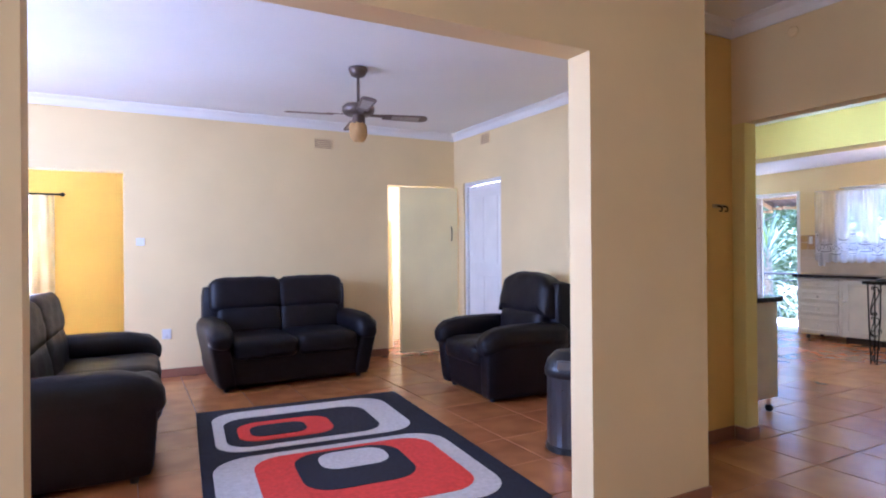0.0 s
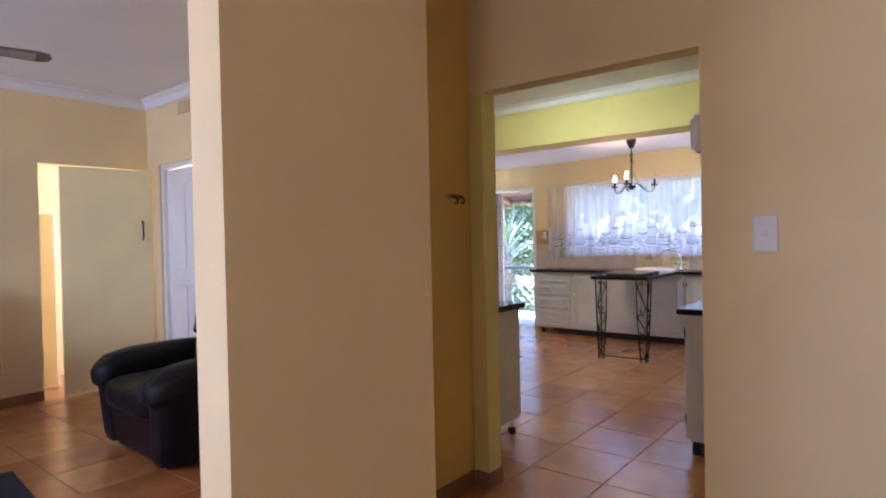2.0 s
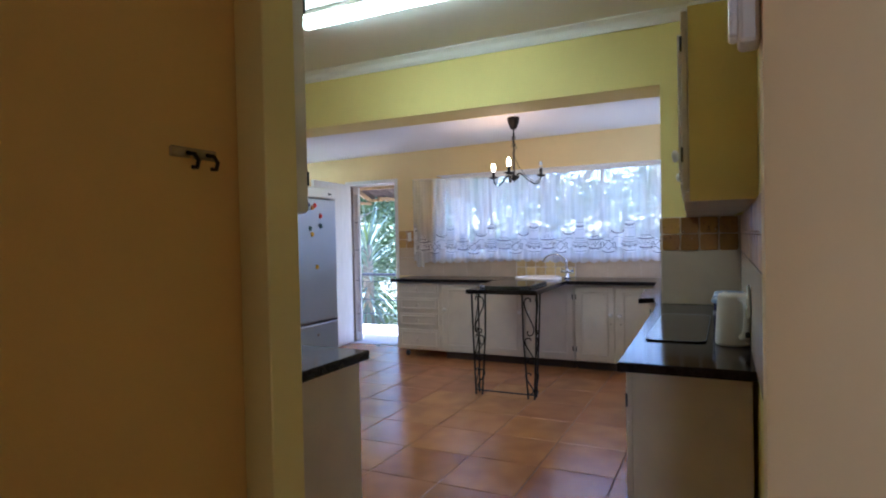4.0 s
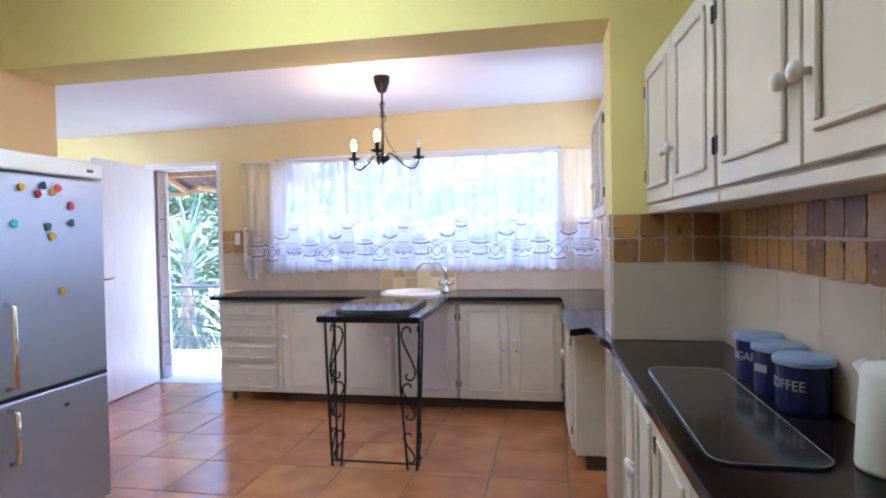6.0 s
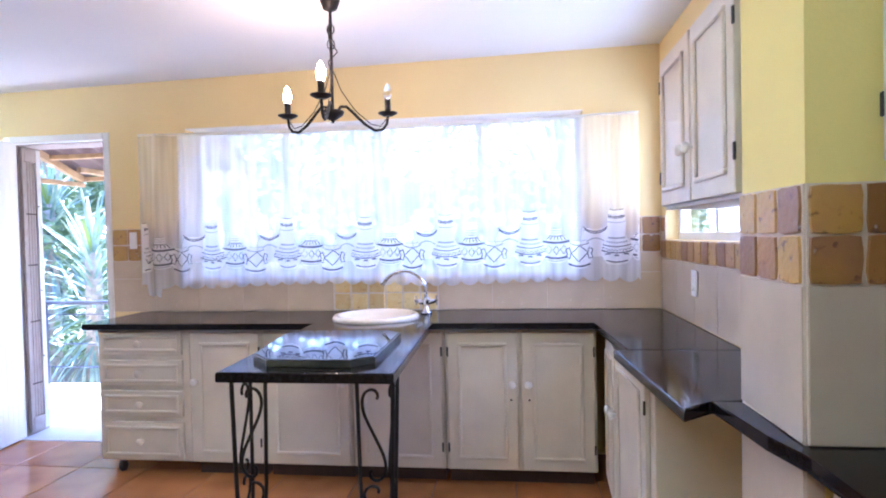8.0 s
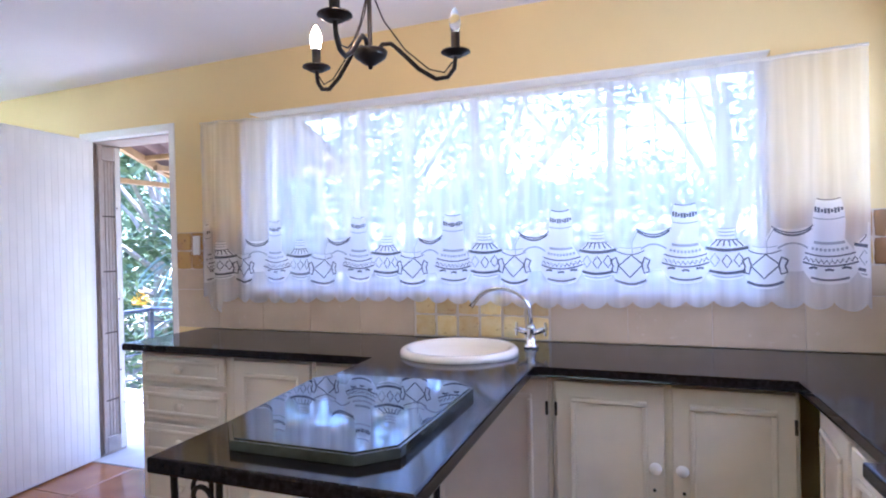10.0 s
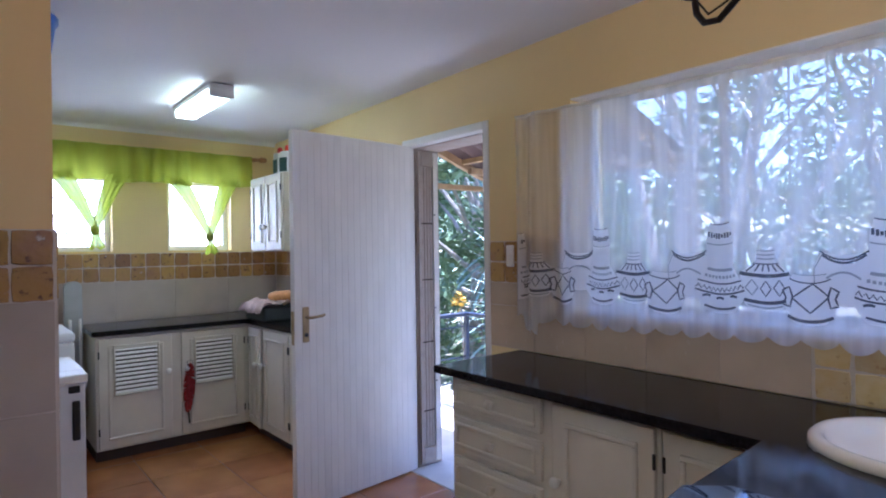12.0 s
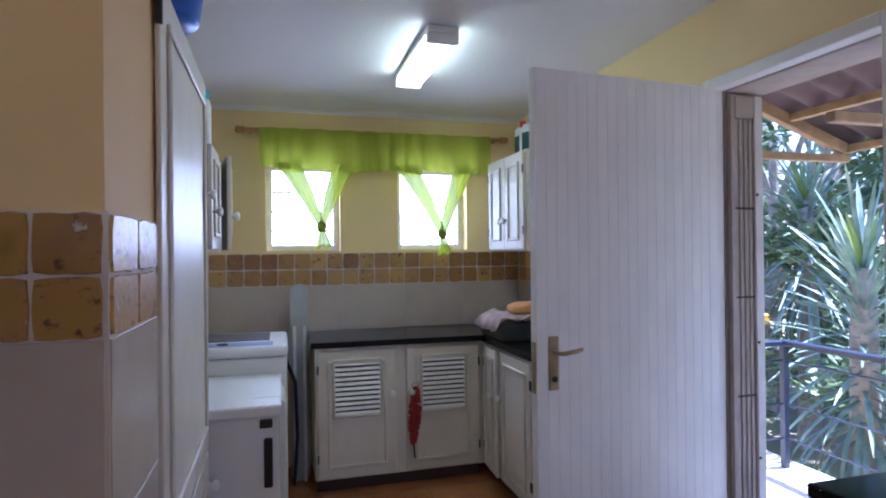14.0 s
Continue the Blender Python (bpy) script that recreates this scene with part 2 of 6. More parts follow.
M_BARK = mat("bark", (0.30, 0.27, 0.23), 0.9, var=0.3, scale=14, bump=0.6)
M_PAPER = mat("pink_towel_cloth", (0.74, 0.57, 0.50), 0.8, var=0.25, scale=12)
M_BREAD = mat("tea_towel_orange", (0.62, 0.30, 0.10), 0.85, var=0.25, scale=14)
M_RED = mat("red_duster_fluff", (0.36, 0.03, 0.03), 0.95, var=0.4, scale=40, fine=300, bump=0.8)
M_CYAN = mat("turquoise_cap", (0.02, 0.38, 0.42), 0.35)
M_BOTRED = mat("red_cap", (0.60, 0.04, 0.02), 0.35)
M_DKGREEN = mat("dark_green_label", (0.02, 0.07, 0.06), 0.4)
M_YFLOWER = mat("yellow_flower", (0.60, 0.36, 0.02), 0.6)
M_BOARD = mat("grey_board_cover", (0.42, 0.44, 0.43), 0.6, var=0.15, scale=6)


def pits(m, scale, lo, hi, color):
    """Adds small dark pits and stains of a travertine kind to a material's colour and relief."""
    nt = m.node_tree
    b = nt.nodes["Principled BSDF"]
    old = b.inputs["Base Color"].links[0].from_socket
    vec = [n for n in nt.nodes if n.type == "VECT_MATH"][0].outputs[0]
    n = nt.nodes.new("ShaderNodeTexNoise")
    n.inputs["Scale"].default_value, n.inputs["Detail"].default_value = scale, 4.0
    nt.links.new(vec, n.inputs["Vector"])
    r = nt.nodes.new("ShaderNodeMapRange")
    r.inputs[1].default_value, r.inputs[2].default_value = lo, hi
    nt.links.new(n.outputs["Fac"], r.inputs[0])
    mix = nt.nodes.new("ShaderNodeMix")
    mix.data_type = "RGBA"
    mix.inputs[7].default_value = rgb(color)
    nt.links.new(r.outputs[0], mix.inputs[0])
    nt.links.new(old, mix.inputs[6])
    nt.links.new(mix.outputs[2], b.inputs["Base Color"])


pits(M_OCHRE, 38.0, 0.60, 0.70, (0.11, 0.045, 0.025))
pits(M_OCHRE, 19.0, 0.68, 0.72, (0.52, 0.44, 0.36))
pits(M_OCHREP, 38.0, 0.62, 0.72, (0.40, 0.22, 0.08))

# ---- builders ----


def thing(name, label, category, group="", at=(0, 0, 0), rz=0.0):
    ob = new(name)
    ob.empty_display_size = 0.1
    ob.matrix_basis = pose(*at, 0, 0, rz)
    return tagged(ob, label, category, group)


def part(name, bm, material, parent=None, label="", smooth=False):
    """Links a bmesh as one mesh object, under a thing or part if one is given."""
    me = bpy.data.meshes.new(name)
    bm.normal_update()
    bm.to_mesh(me)
    bm.free()
    me.materials.append(material)
    if smooth:
        me.shade_smooth()
    ob = new(name, me)
    if parent:
        ob.parent = parent
    return tagged(ob, label)


def structure(name, bm, material, label="", smooth=False):
    return tagged(part(name, bm, material, None, label, smooth), label, "", "", "structure")


def add_box(bm, x0, x1, y0, y1, z0, z1, bev=0.0, seg=1, m=None):
    vs = [bm.verts.new((x, y, z)) for x in (x0, x1) for y in (y0, y1) for z in (z0, z1)]
    fs = [bm.faces.new([vs[k] for k in q]) for q in ((0, 1, 3, 2), (4, 6, 7, 5), (0, 4, 5, 1), (2, 3, 7, 6), (0, 2, 6, 4), (1, 5, 7, 3))]
    if m:
        for v in vs:
            v.co = m @ v.co
    if bev:
        es = {e for f in fs for e in f.edges}
        bmesh.ops.bevel(bm, geom=list(es), offset=bev, segments=seg, affect="EDGES", profile=0.5)


def box(x0, x1, y0, y1, z0, z1, bev=0.0, seg=1, m=None):
    bm = bmesh.new()
    add_box(bm, x0, x1, y0, y1, z0, z1, bev, seg, m)
    return bm


def add_lathe(bm, profile, seg=20, m=None):
    """A solid of revolution about z from (radius, height) pairs."""
    rings = []
    for r, z in profile:
        if r < 1e-5:
            rings.append([bm.verts.new((0, 0, z))])
        else:
            rings.append([bm.verts.new((r * math.cos(2 * math.pi * k / seg), r * math.sin(2 * math.pi * k / seg), z)) for k in range(seg)])
    for a, b in zip(rings, rings[1:]):
        for k in range(seg):
            k2 = (k + 1) % seg
            q = [a[k % len(a)], a[k2 % len(a)], b[k2 % len(b)], b[k % len(b)]]
            q = [v for j, v in enumerate(q) if v not in q[:j]]
            if len(q) > 2:
                bm.faces.new(q)
    if m:
        for ring in rings:
            for v in ring:
                v.co = m @ v.co


def lathe(profile, seg=20, m=None):
    bm = bmesh.new()
    add_lathe(bm, profile, seg, m)
    return bm


def add_tube(bm, pts, r, seg=7, closed=False):
    pts = [Vector(p) for p in pts]
    rings = []
    n = len(pts)
    side = None
    for k, p in enumerate(pts):
        a = pts[(k - 1) % n] if closed or k else p
        b = pts[(k + 1) % n] if closed or k < n - 1 else p
        d = (b - a).normalized()
        if side is None:
            side = d.cross(Vector((0, 0, 1)) if abs(d.z) < 0.9 else Vector((1, 0, 0))).normalized()
        side = (side - d * side.dot(d)).normalized()
        up = d.cross(side)
        rr = r(k / max(n - 1, 1)) if callable(r) else r
        rings.append([bm.verts.new(p + rr * (math.cos(2 * math.pi * j / seg) * side + math.sin(2 * math.pi * j / seg) * up)) for j in range(seg)])
    pairs = list(zip(rings, rings[1:])) + ([(rings[-1], rings[0])] if closed else [])
    for a, b in pairs:
        for j in range(seg):
            bm.faces.new((a[j], a[(j + 1) % seg], b[(j + 1) % seg], b[j]))
    if not closed:
        bm.faces.new(rings[0][::-1])
        bm.faces.new(rings[-1])


def tube(pts, r, seg=7, closed=False):
    bm = bmesh.new()
    add_tube(bm, pts, r, seg, closed)
    return bm


def add_prism(bm, poly, z0, z1, bev=0.0, m=None):
    lo = [bm.verts.new((x, y, z0)) for x, y in poly]
    hi = [bm.verts.new((x, y, z1)) for x, y in poly]
    n = len(poly)
    fs = [bm.faces.new(lo[::-1]), bm.faces.new(hi)]
    fs += [bm.faces.new((lo[k], lo[(k + 1) % n], hi[(k + 1) % n], hi[k])) for k in range(n)]
    if m:
        for v in lo + hi:
            v.co = m @ v.co
    if bev:
        bmesh.ops.bevel(bm, geom=list(set(fs[0].edges) | set(fs[1].edges)), offset=bev, segments=2, affect="EDGES", profile=0.5)


def prism(poly, z0, z1, bev=0.0, m=None):
    bm = bmesh.new()
    add_prism(bm, poly, z0, z1, bev, m)
    return bm


def rounded(x0, x1, y0, y1, r, n=6):
    pts = []
    for cx, cy, a in ((x1 - r, y1 - r, 0), (x0 + r, y1 - r, 90), (x0 + r, y0 + r, 180), (x1 - r, y0 + r, 270)):
        pts += [(cx + r * math.cos(radians(a + 90 * k / n)), cy + r * math.sin(radians(a + 90 * k / n))) for k in range(n + 1)]
    return pts


def add_pillow(bm, x0, x1, y0, y1, z0, z1, r, cuts=6, puff=0.0, m=None):
    """A padded block: soft rounded corners and faces that swell by puff."""
    b2 = bmesh.new()
    bmesh.ops.create_cube(b2, size=2.0)
    bmesh.ops.subdivide_edges(b2, edges=b2.edges[:], cuts=cuts, use_grid_fill=True)
    hx, hy, hz = (x1 - x0) / 2, (y1 - y0) / 2, (z1 - z0) / 2
    c = Vector(((x0 + x1) / 2, (y0 + y1) / 2, (z0 + z1) / 2))
    for v in b2.verts:
        u = v.co.copy()
        p = Vector((u.x * hx, u.y * hy, u.z * hz))
        q = Vector([max(-h + r, min(h - r, w)) for w, h in zip(p, (hx, hy, hz))])
        d = p - q
        if d.length > 1e-6:
            p = q + d.normalized() * r
        sw = puff * (1 - u.x ** 2 * 0.9) * (1 - u.y ** 2 * 0.9) if abs(u.z) > 0.99 else 0
        p.z += sw * (1 if u.z > 0 else -1)
        if abs(u.y) > 0.99:
            p.y += puff * (1 - u.x ** 2 * 0.9) * (1 - u.z ** 2 * 0.9) * (1 if u.y > 0 else -1)
        if abs(u.x) > 0.99:
            p.x += puff * (1 - u.y ** 2 * 0.9) * (1 - u.z ** 2 * 0.9) * (1 if u.x > 0 else -1)
        v.co = p + c
        if m:
            v.co = m @ v.co
    me = bpy.data.meshes.new("tmp")
    b2.to_mesh(me)
    b2.free()
    bm.from_mesh(me)
    bpy.data.meshes.remove(me)


def pillow(*a, **k):
    bm = bmesh.new()
    add_pillow(bm, *a, **k)
    return bm


def wall(name, axis, p0, p1, a0, a1, z0, z1, holes, material, label):
    """A wall along x or y with openings (a0, a1, z0, z1) that go through it."""
    bm = bmesh.new()
    cuts = sorted({a0, a1, *[h[0] for h in holes], *[h[1] for h in holes]})
    for s, e in zip(cuts, cuts[1:]):
        spans = [(z0, z1)]
        for h in holes:
            if h[0] <= s and e <= h[1]:
                nxt = []
                for lo, hi in spans:
                    if h[2] > lo:
                        nxt.append((lo, min(h[2], hi)))
                    if h[3] < hi:
                        nxt.append((max(h[3], lo), hi))
                spans = nxt
        for lo, hi in spans:
            if axis == "x":
                add_box(bm, s, e, p0, p1, lo, hi)
            else:
                add_box(bm, p0, p1, s, e, lo, hi)
    bmesh.ops.remove_doubles(bm, verts=bm.verts[:], dist=0.0005)
    return structure(name, bm, material, label)


def cornice(name, pts, z, size, material, label):
    """Coved plaster cornice along a line of points on the wall's face, inside on the left hand."""
    bm = bmesh.new()
    prof = [(0, -size), (size * 0.16, -size), (size * 0.22, -size * 0.72), (size * 0.48, -size * 0.34), (size * 0.85, -size * 0.16), (size, -size * 0.1), (size, 0), (0, 0)]
    for (xa, ya), (xb, yb) in zip(pts, pts[1:]):
        d = Vector((xb - xa, yb - ya, 0))
        n = Vector((-d.y, d.x, 0)).normalized()
        rows = []
        for px, py in ((xa, ya), (xb, yb)):
            rows.append([bm.verts.new((px + n.x * o, py + n.y * o, z + h)) for o, h in prof])
        for k in range(len(prof)):
            k2 = (k + 1) % len(prof)
            bm.faces.new((rows[0][k], rows[1][k], rows[1][k2], rows[0][k2]))
        bm.faces.new(rows[0])
        bm.faces.new(rows[1][::-1])
    bmesh.ops.recalc_face_normals(bm, faces=bm.faces[:])
    return structure(name, bm, material, label)


# ---- structure: walls, ceilings, floor ----
H1, H2 = 2.74, 2.40
X_LIV, Y_BACK = 3.66, 6.46
wall("wall_living_back", "x", Y_BACK, Y_BACK + 0.14, -2.5, 3.80, 0, H1, [(-0.98, -0.088, 0, 2.06), (2.727, 3.62, 0, 2.06)], M_CREAM, "smooth cream plaster wall with two doorways")
wall("wall_living_east", "y", X_LIV, X_LIV + 0.09, 2.542, Y_BACK, 0, H1, [(5.40, 6.23, 0, 2.10)], M_CREAM, "smooth cream plaster wall with a doorway")
wall("wall_living_west", "y", -2.64, -2.5, -1.9, 8.8, 0, H1, [(3.2, 5.5, 0.9, 2.1), (-1.0, 0.2, 0.9, 2.1)], M_CREAM, "cream plaster wall with an inferred and an added window")
wall("wall_arch", "x", 1.85, 1.99, -2.5, 2.475, 0, H1, [(-0.315, 1.716, 0, 2.135)], M_CREAM, "cream plaster wall with a wide opening")
# Unseen stub, added to close the gap behind the pillar against leaks.
wall("wall_stub", "y", 2.36, 2.475, 1.99, 2.42, 0, H1, [], M_SHADEDWALL, "unseen short return wall added to close a gap")
wall("wall_hooks", "x", 2.42, 2.54, 2.36, 3.69, 0, H1, [], M_SHADEDWALL, "yellow plaster passage wall with shade in its colour")
wall("wall_kitchen_west", "y", 3.49, 3.60, -1.9, 2.42, 0, H1, [(1.253, 2.33, 0, 2.085)], M_CREAM, "cream plaster wall with the kitchen doorway")
wall("wall_entry_south", "x", -2.04, -1.9, -2.64, 3.60, 0, H1, [], M_CREAM, "plain cream plaster wall")
wall("wall_kitchen_south", "x", 1.10, 1.22, 3.60, 6.36, 0, H1, [], M_LEMON, "yellow plaster kitchen wall")
wall("wall_pillar_south", "x", 1.10, 1.68, 6.36, 6.70, 0, H1, [], M_LEMON, "yellow plaster pillar beside the worktop")
wall("wall_sink_south", "x", 1.28, 1.42, 6.70, 8.66, 0, H1, [(7.30, 8.56, 1.295, 2.07)], M_YELLOW, "yellow plaster wall with a small window")
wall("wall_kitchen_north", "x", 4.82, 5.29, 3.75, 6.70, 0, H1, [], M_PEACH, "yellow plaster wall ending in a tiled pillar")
wall("wall_scullery_west", "y", 5.95, 6.10, 5.29, 7.69, 0, H1, [], M_YELLOW, "yellow plaster wall behind the cupboard")
wall("wall_scullery_north", "x", 7.69, 7.87, 5.95, 8.66, 0, H1, [(6.89, 7.37, 1.415, 1.99), (7.762, 8.262, 1.415, 1.99)], M_YELLOW, "yellow plaster wall with two small windows")
wall("wall_window", "y", 8.66, 8.90, 1.28, 7.87, 0, H1, [(1.87, 4.42, 1.11, 2.085), (4.961, 5.745, 0, 2.085)], M_YELLOW, "yellow plaster wall with a long window and back door")
wall("wall_beam", "y", 6.36, 6.70, 1.68, 4.82, 2.285, H1, [], M_LEMON, "yellow plaster beam across the kitchen")
structure("ceiling_living", box(-2.64, 6.36, -2.04, 8.9, H1, H1 + 0.1), M_CEIL, "smooth white painted ceiling")


def sink_ceiling(y):
    return 2.45 - 0.0150 * (y - 1.42)


bm = box(6.70, 8.66, 1.42, 7.69, 0.0, 0.1)
add_box(bm, 6.10, 6.70, 5.29, 7.69, 0.0, 0.1)
for v in bm.verts:
    v.co.z += sink_ceiling(v.co.y)
structure("ceiling_sink", bm, M_CEIL, "smooth white painted ceiling")
# Unseen slab; its overhang is added to keep sun off the long window.
structure("ceiling_roof", box(6.36, 9.46, 1.1, 7.87, H1 + 0.002, H1 + 0.1), M_CEIL, "unseen roof slab with an added sun-blocking overhang")
# rooms beyond the living room
wall("wall_bedroom_north", "x", 8.2, 8.34, -2.5, 2.60, 0, H1, [(-2.2, -1.15, 0.9, 2.1)], M_GOLD, "deep yellow plaster wall")
wall("wall_bedroom_east", "y", 2.30, 2.42, Y_BACK + 0.14, 8.2, 0, H1, [], M_GOLD, "deep yellow plaster wall")
wall("wall_corridor_north", "x", 7.5, 7.62, 2.42, 4.8, 0, H1, [], M_YELLOW, "yellow plaster corridor wall")
wall("wall_room_east", "y", 4.7, 4.8, 5.30, 7.5, 0, H1, [], M_CREAM, "plain cream wall")
wall("wall_room_south", "x", 5.29, 5.40, 3.75, 4.7, 0, H1, [], M_CREAM, "plain cream wall")

structure("trim_jamb_lining", box(3.486, 3.603, 2.325, 2.4185, 0.09, 2.084, 0.003), M_LEMON, "yellow doorway jamb lining")
structure("trim_pillar_tile_edge", box(6.3545, 6.36, 1.65, 1.6855, 0.05, 0.85), M_BIGTILE, "cream tile edge of the pillar")

cornice("trim_cornice_living", [(3.66, 2.54), (3.66, 6.46), (-2.5, 6.46), (-2.5, 1.99)], H1, 0.085, M_CEIL, "white coved plaster cornice")
cornice("trim_cornice_arch", [(-2.5, 1.99), (2.36, 1.99), (2.36, 2.54), (3.66, 2.54)], H1, 0.085, M_CEIL, "white coved plaster cornice")
cornice("trim_cornice_passage", [(3.49, -1.9), (3.49, 2.42), (2.475, 2.42), (2.475, 1.85), (-2.5, 1.85)], H1, 0.085, M_CEIL, "white coved plaster cornice")
cornice("trim_cornice_kitchen", [(3.60, 1.22), (6.36, 1.22), (6.36, 4.82), (3.75, 4.82)], H1, 0.075, M_CEIL, "white coved plaster cornice")
cornice("trim_cornice_scullery", [(8.66, 7.69), (6.10, 7.69)], 2.356, 0.03, M_CEIL, "small white plaster cornice")


def skirting(name, x0, x1, y0, y1):
    structure(name, box(x0, x1, y0, y1, 0, 0.085, 0.003), M_SKIRT, "brown terracotta tile skirting")


skirting("baseboard_living_back_a", -0.085, 2.725, 6.448, 6.46)
skirting("baseboard_living_east", 3.648, 3.66, 2.54, 5.398)
skirting("baseboard_pillar", 1.72, 2.487, 1.838, 1.85)
skirting("baseboard_stub", 2.475, 2.487, 1.85, 2.408)
skirting("baseboard_hooks", 2.475, 3.478, 2.408, 2.42)
skirting("baseboard_jamb", 3.476, 3.488, 2.32, 2.408)
skirting("baseboard_reveal", 3.488, 3.603, 2.313, 2.325)
skirting("baseboard_passage_right", 3.478, 3.49, -1.9, 1.253)

bm = box(-2.64, 3.60, -2.04, 8.9, -0.12, -0.004)
add_box(bm, 3.60, 8.90, 1.1, 8.9, -0.12, -0.004)
structure("floor", bm, M_GROUT, "recessed grout bed under the floor tiles")

# ---- cabinets ----


def door_leaf(name, w, h, parent, inset=0.055, th=0.02):
    """A panelled door: slab with four proud mouldings; front at y = 0, body behind."""
    d = part(name, box(0, w, 0, th, 0, h, 0.003), M_CAB, parent)
    i, b = inset, 0.018
    for x0, x1, z0, z1 in ((i, w - i, i, i + b), (i, w - i, h - i - b, h - i), (i, i + b, i + b, h - i - b), (w - i - b, w - i, i + b, h - i - b)):
        part("moulding", box(x0, x1, -0.011, 0.001, z0, z1, 0.004), M_CAB, d)
    return d


def knob():
    return lathe([(0, 0), (0.008, 0), (0.008, 0.014), (0.018, 0.021), (0.021, 0.03), (0.016, 0.038), (0, 0.042)], 12, Matrix.Rotation(radians(90), 4, "X"))


def add_door(parent, x, z, w, h, side, name="door", knob_z=None, swing=0.0, slats=False):
    """A door in a cabinet's front; side: where its knob is, -1 left or 1 right; swing: degrees that it stands open."""
    d = door_leaf(name, w, h, parent)
    if side > 0:
        d.matrix_basis = pose(x, -0.021, z, 0, 0, -swing)
    else:
        d.matrix_basis = pose(x + w, -0.021, z, 0, 0, swing) @ pose(-w, 0, 0)
    k = part("knob", knob(), M_WHITE, d, smooth=True)
    k.location = (w - 0.03 if side > 0 else 0.03, 0, h * 0.55 if knob_z is None else knob_z)
    for hz in (0.09, h - 0.13):
        hx = -0.004 if side > 0 else w - 0.006
        part("hinge", box(hx, hx + 0.01, -0.004, 0.004, hz, hz + 0.05, 0.002), M_BLACKPL, d, "small black hinge")
    if slats:
        # Dark sheet on the door face stands in for the shade between slats.
        part("louvre_shadow_gap", box(w * 0.22, w * 0.78, -0.002, 0.001, h * 0.49, h * 0.92), M_DARKWOOD, d, "dark sheet standing in for shade behind the slats")
        for s in range(11):
            part("louvre_slat", box(w * 0.21, w * 0.79, -0.003, 0.003, -0.010, 0.010, 0.002, 1, pose(0, -0.008, h * 0.505 + s * 0.0285, -38)), M_WHITE, d)
        part("louvre_frame", tube([(w * 0.2, -0.006, h * 0.48), (w * 0.8, -0.006, h * 0.48), (w * 0.8, -0.006, h * 0.93), (w * 0.2, -0.006, h * 0.93)], 0.011, 4, True), M_CAB, d)
    return d


def cabinet(label, at, rz, w, d, h, z0=0.0, group="", name="kitchen_cabinet", plinth=True):
    c = thing(name, label, "cabinet", group, (at[0], at[1], 0), rz)
    part("body", box(0, w, 0, d, z0, z0 + h, 0.003), M_CAB, c)
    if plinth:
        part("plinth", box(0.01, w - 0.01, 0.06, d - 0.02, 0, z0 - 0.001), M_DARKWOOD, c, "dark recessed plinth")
    return c


def drawer(parent, x, z, w, h):
    d = door_leaf("drawer", w, h, parent, 0.022)
    d.location = (x, -0.021, z)
    k = part("knob", knob(), M_CAB, d, smooth=True)
    k.location = (w / 2, 0, h / 2)


G_SINK = "base cabinets under the window"
CF = 8.165
c = cabinet("white painted drawer unit with four drawers", (CF, 4.705), -90, 0.565, 0.485, 0.765, 0.085, G_SINK, "drawer_unit", False)
for z, h in ((0.70, 0.135), (0.522, 0.15), (0.345, 0.15), (0.10, 0.215)):
    drawer(c, 0.025, z, 0.50, h)
part("castor", lathe([(0, 0), (0.018, 0.002), (0.026, 0.02), (0.026, 0.04), (0.018, 0.06), (0, 0.062)], 12, pose(0.09, 0.06, 0.0)), M_BLACKPL, c)
part("castor", lathe([(0, 0), (0.018, 0.002), (0.026, 0.02), (0.026, 0.04), (0.018, 0.06), (0, 0.062)], 12, pose(0.09, 0.40, 0.0)), M_BLACKPL, c)
for y1, y0, sides in ((4.138, 3.70, (-1,)), (3.698, 3.19, (1,)), (3.188, 2.675, (-1,)), (2.673, 1.875, (1, -1))):
    w = y1 - y0
    low = 0.06 if 2.67 < y0 < 3.2 else 0.0
    c = cabinet("white painted base cabinet with panelled doors", (CF, y1), -90, w - 0.002, 0.485, 0.765 - low, 0.085, G_SINK)
    if low:
        part("top_rail", box(0.0, w - 0.002, 0.0, 0.02, 0.7905, 0.8495), M_CAB, c)
    n = len(sides)
    for k, s in enumerate(sides):
        dw = (w - 0.03 - 0.025 * (n - 1)) / n
        dd = add_door(c, 0.015 + k * (dw + 0.025), 0.095, dw, 0.735, s, knob_z=0.46)
        if n == 2:
            part("keyhole", lathe([(0.006, 0), (0.006, 0.004), (0, 0.004)], 8, pose(dw - 0.035 if s > 0 else 0.035, 0, 0.375, 90)), M_BLACKPL, dd)

# return cabinets along the south wall of the sink bay
c = cabinet("white painted corner cabinet with doors ajar", (8.14, 1.825), 180, 1.04, 0.39, 0.765, 0.085, G_SINK)
add_door(c, 0.09, 0.095, 0.37, 0.735, 1, knob_z=0.46, swing=3)
add_door(c, 0.48, 0.095, 0.50, 0.735, -1, knob_z=0.46, swing=2)

# south worktop run with hob
G_S = "base cabinets along the south wall"
for x1, x0, z in ((6.34, 5.50, 2), (5.49, 4.58, 2)):
    c = cabinet("cream painted base cabinet with panelled doors", (x1, 1.625), 180, x1 - x0, 0.39, 0.765, 0.085, G_S)
    w = (x1 - x0 - 0.03) / 2
    add_door(c, 0.01, 0.095, w, 0.735, 1, knob_z=0.40)
    add_door(c, w + 0.02, 0.095, w, 0.735, -1, knob_z=0.40)
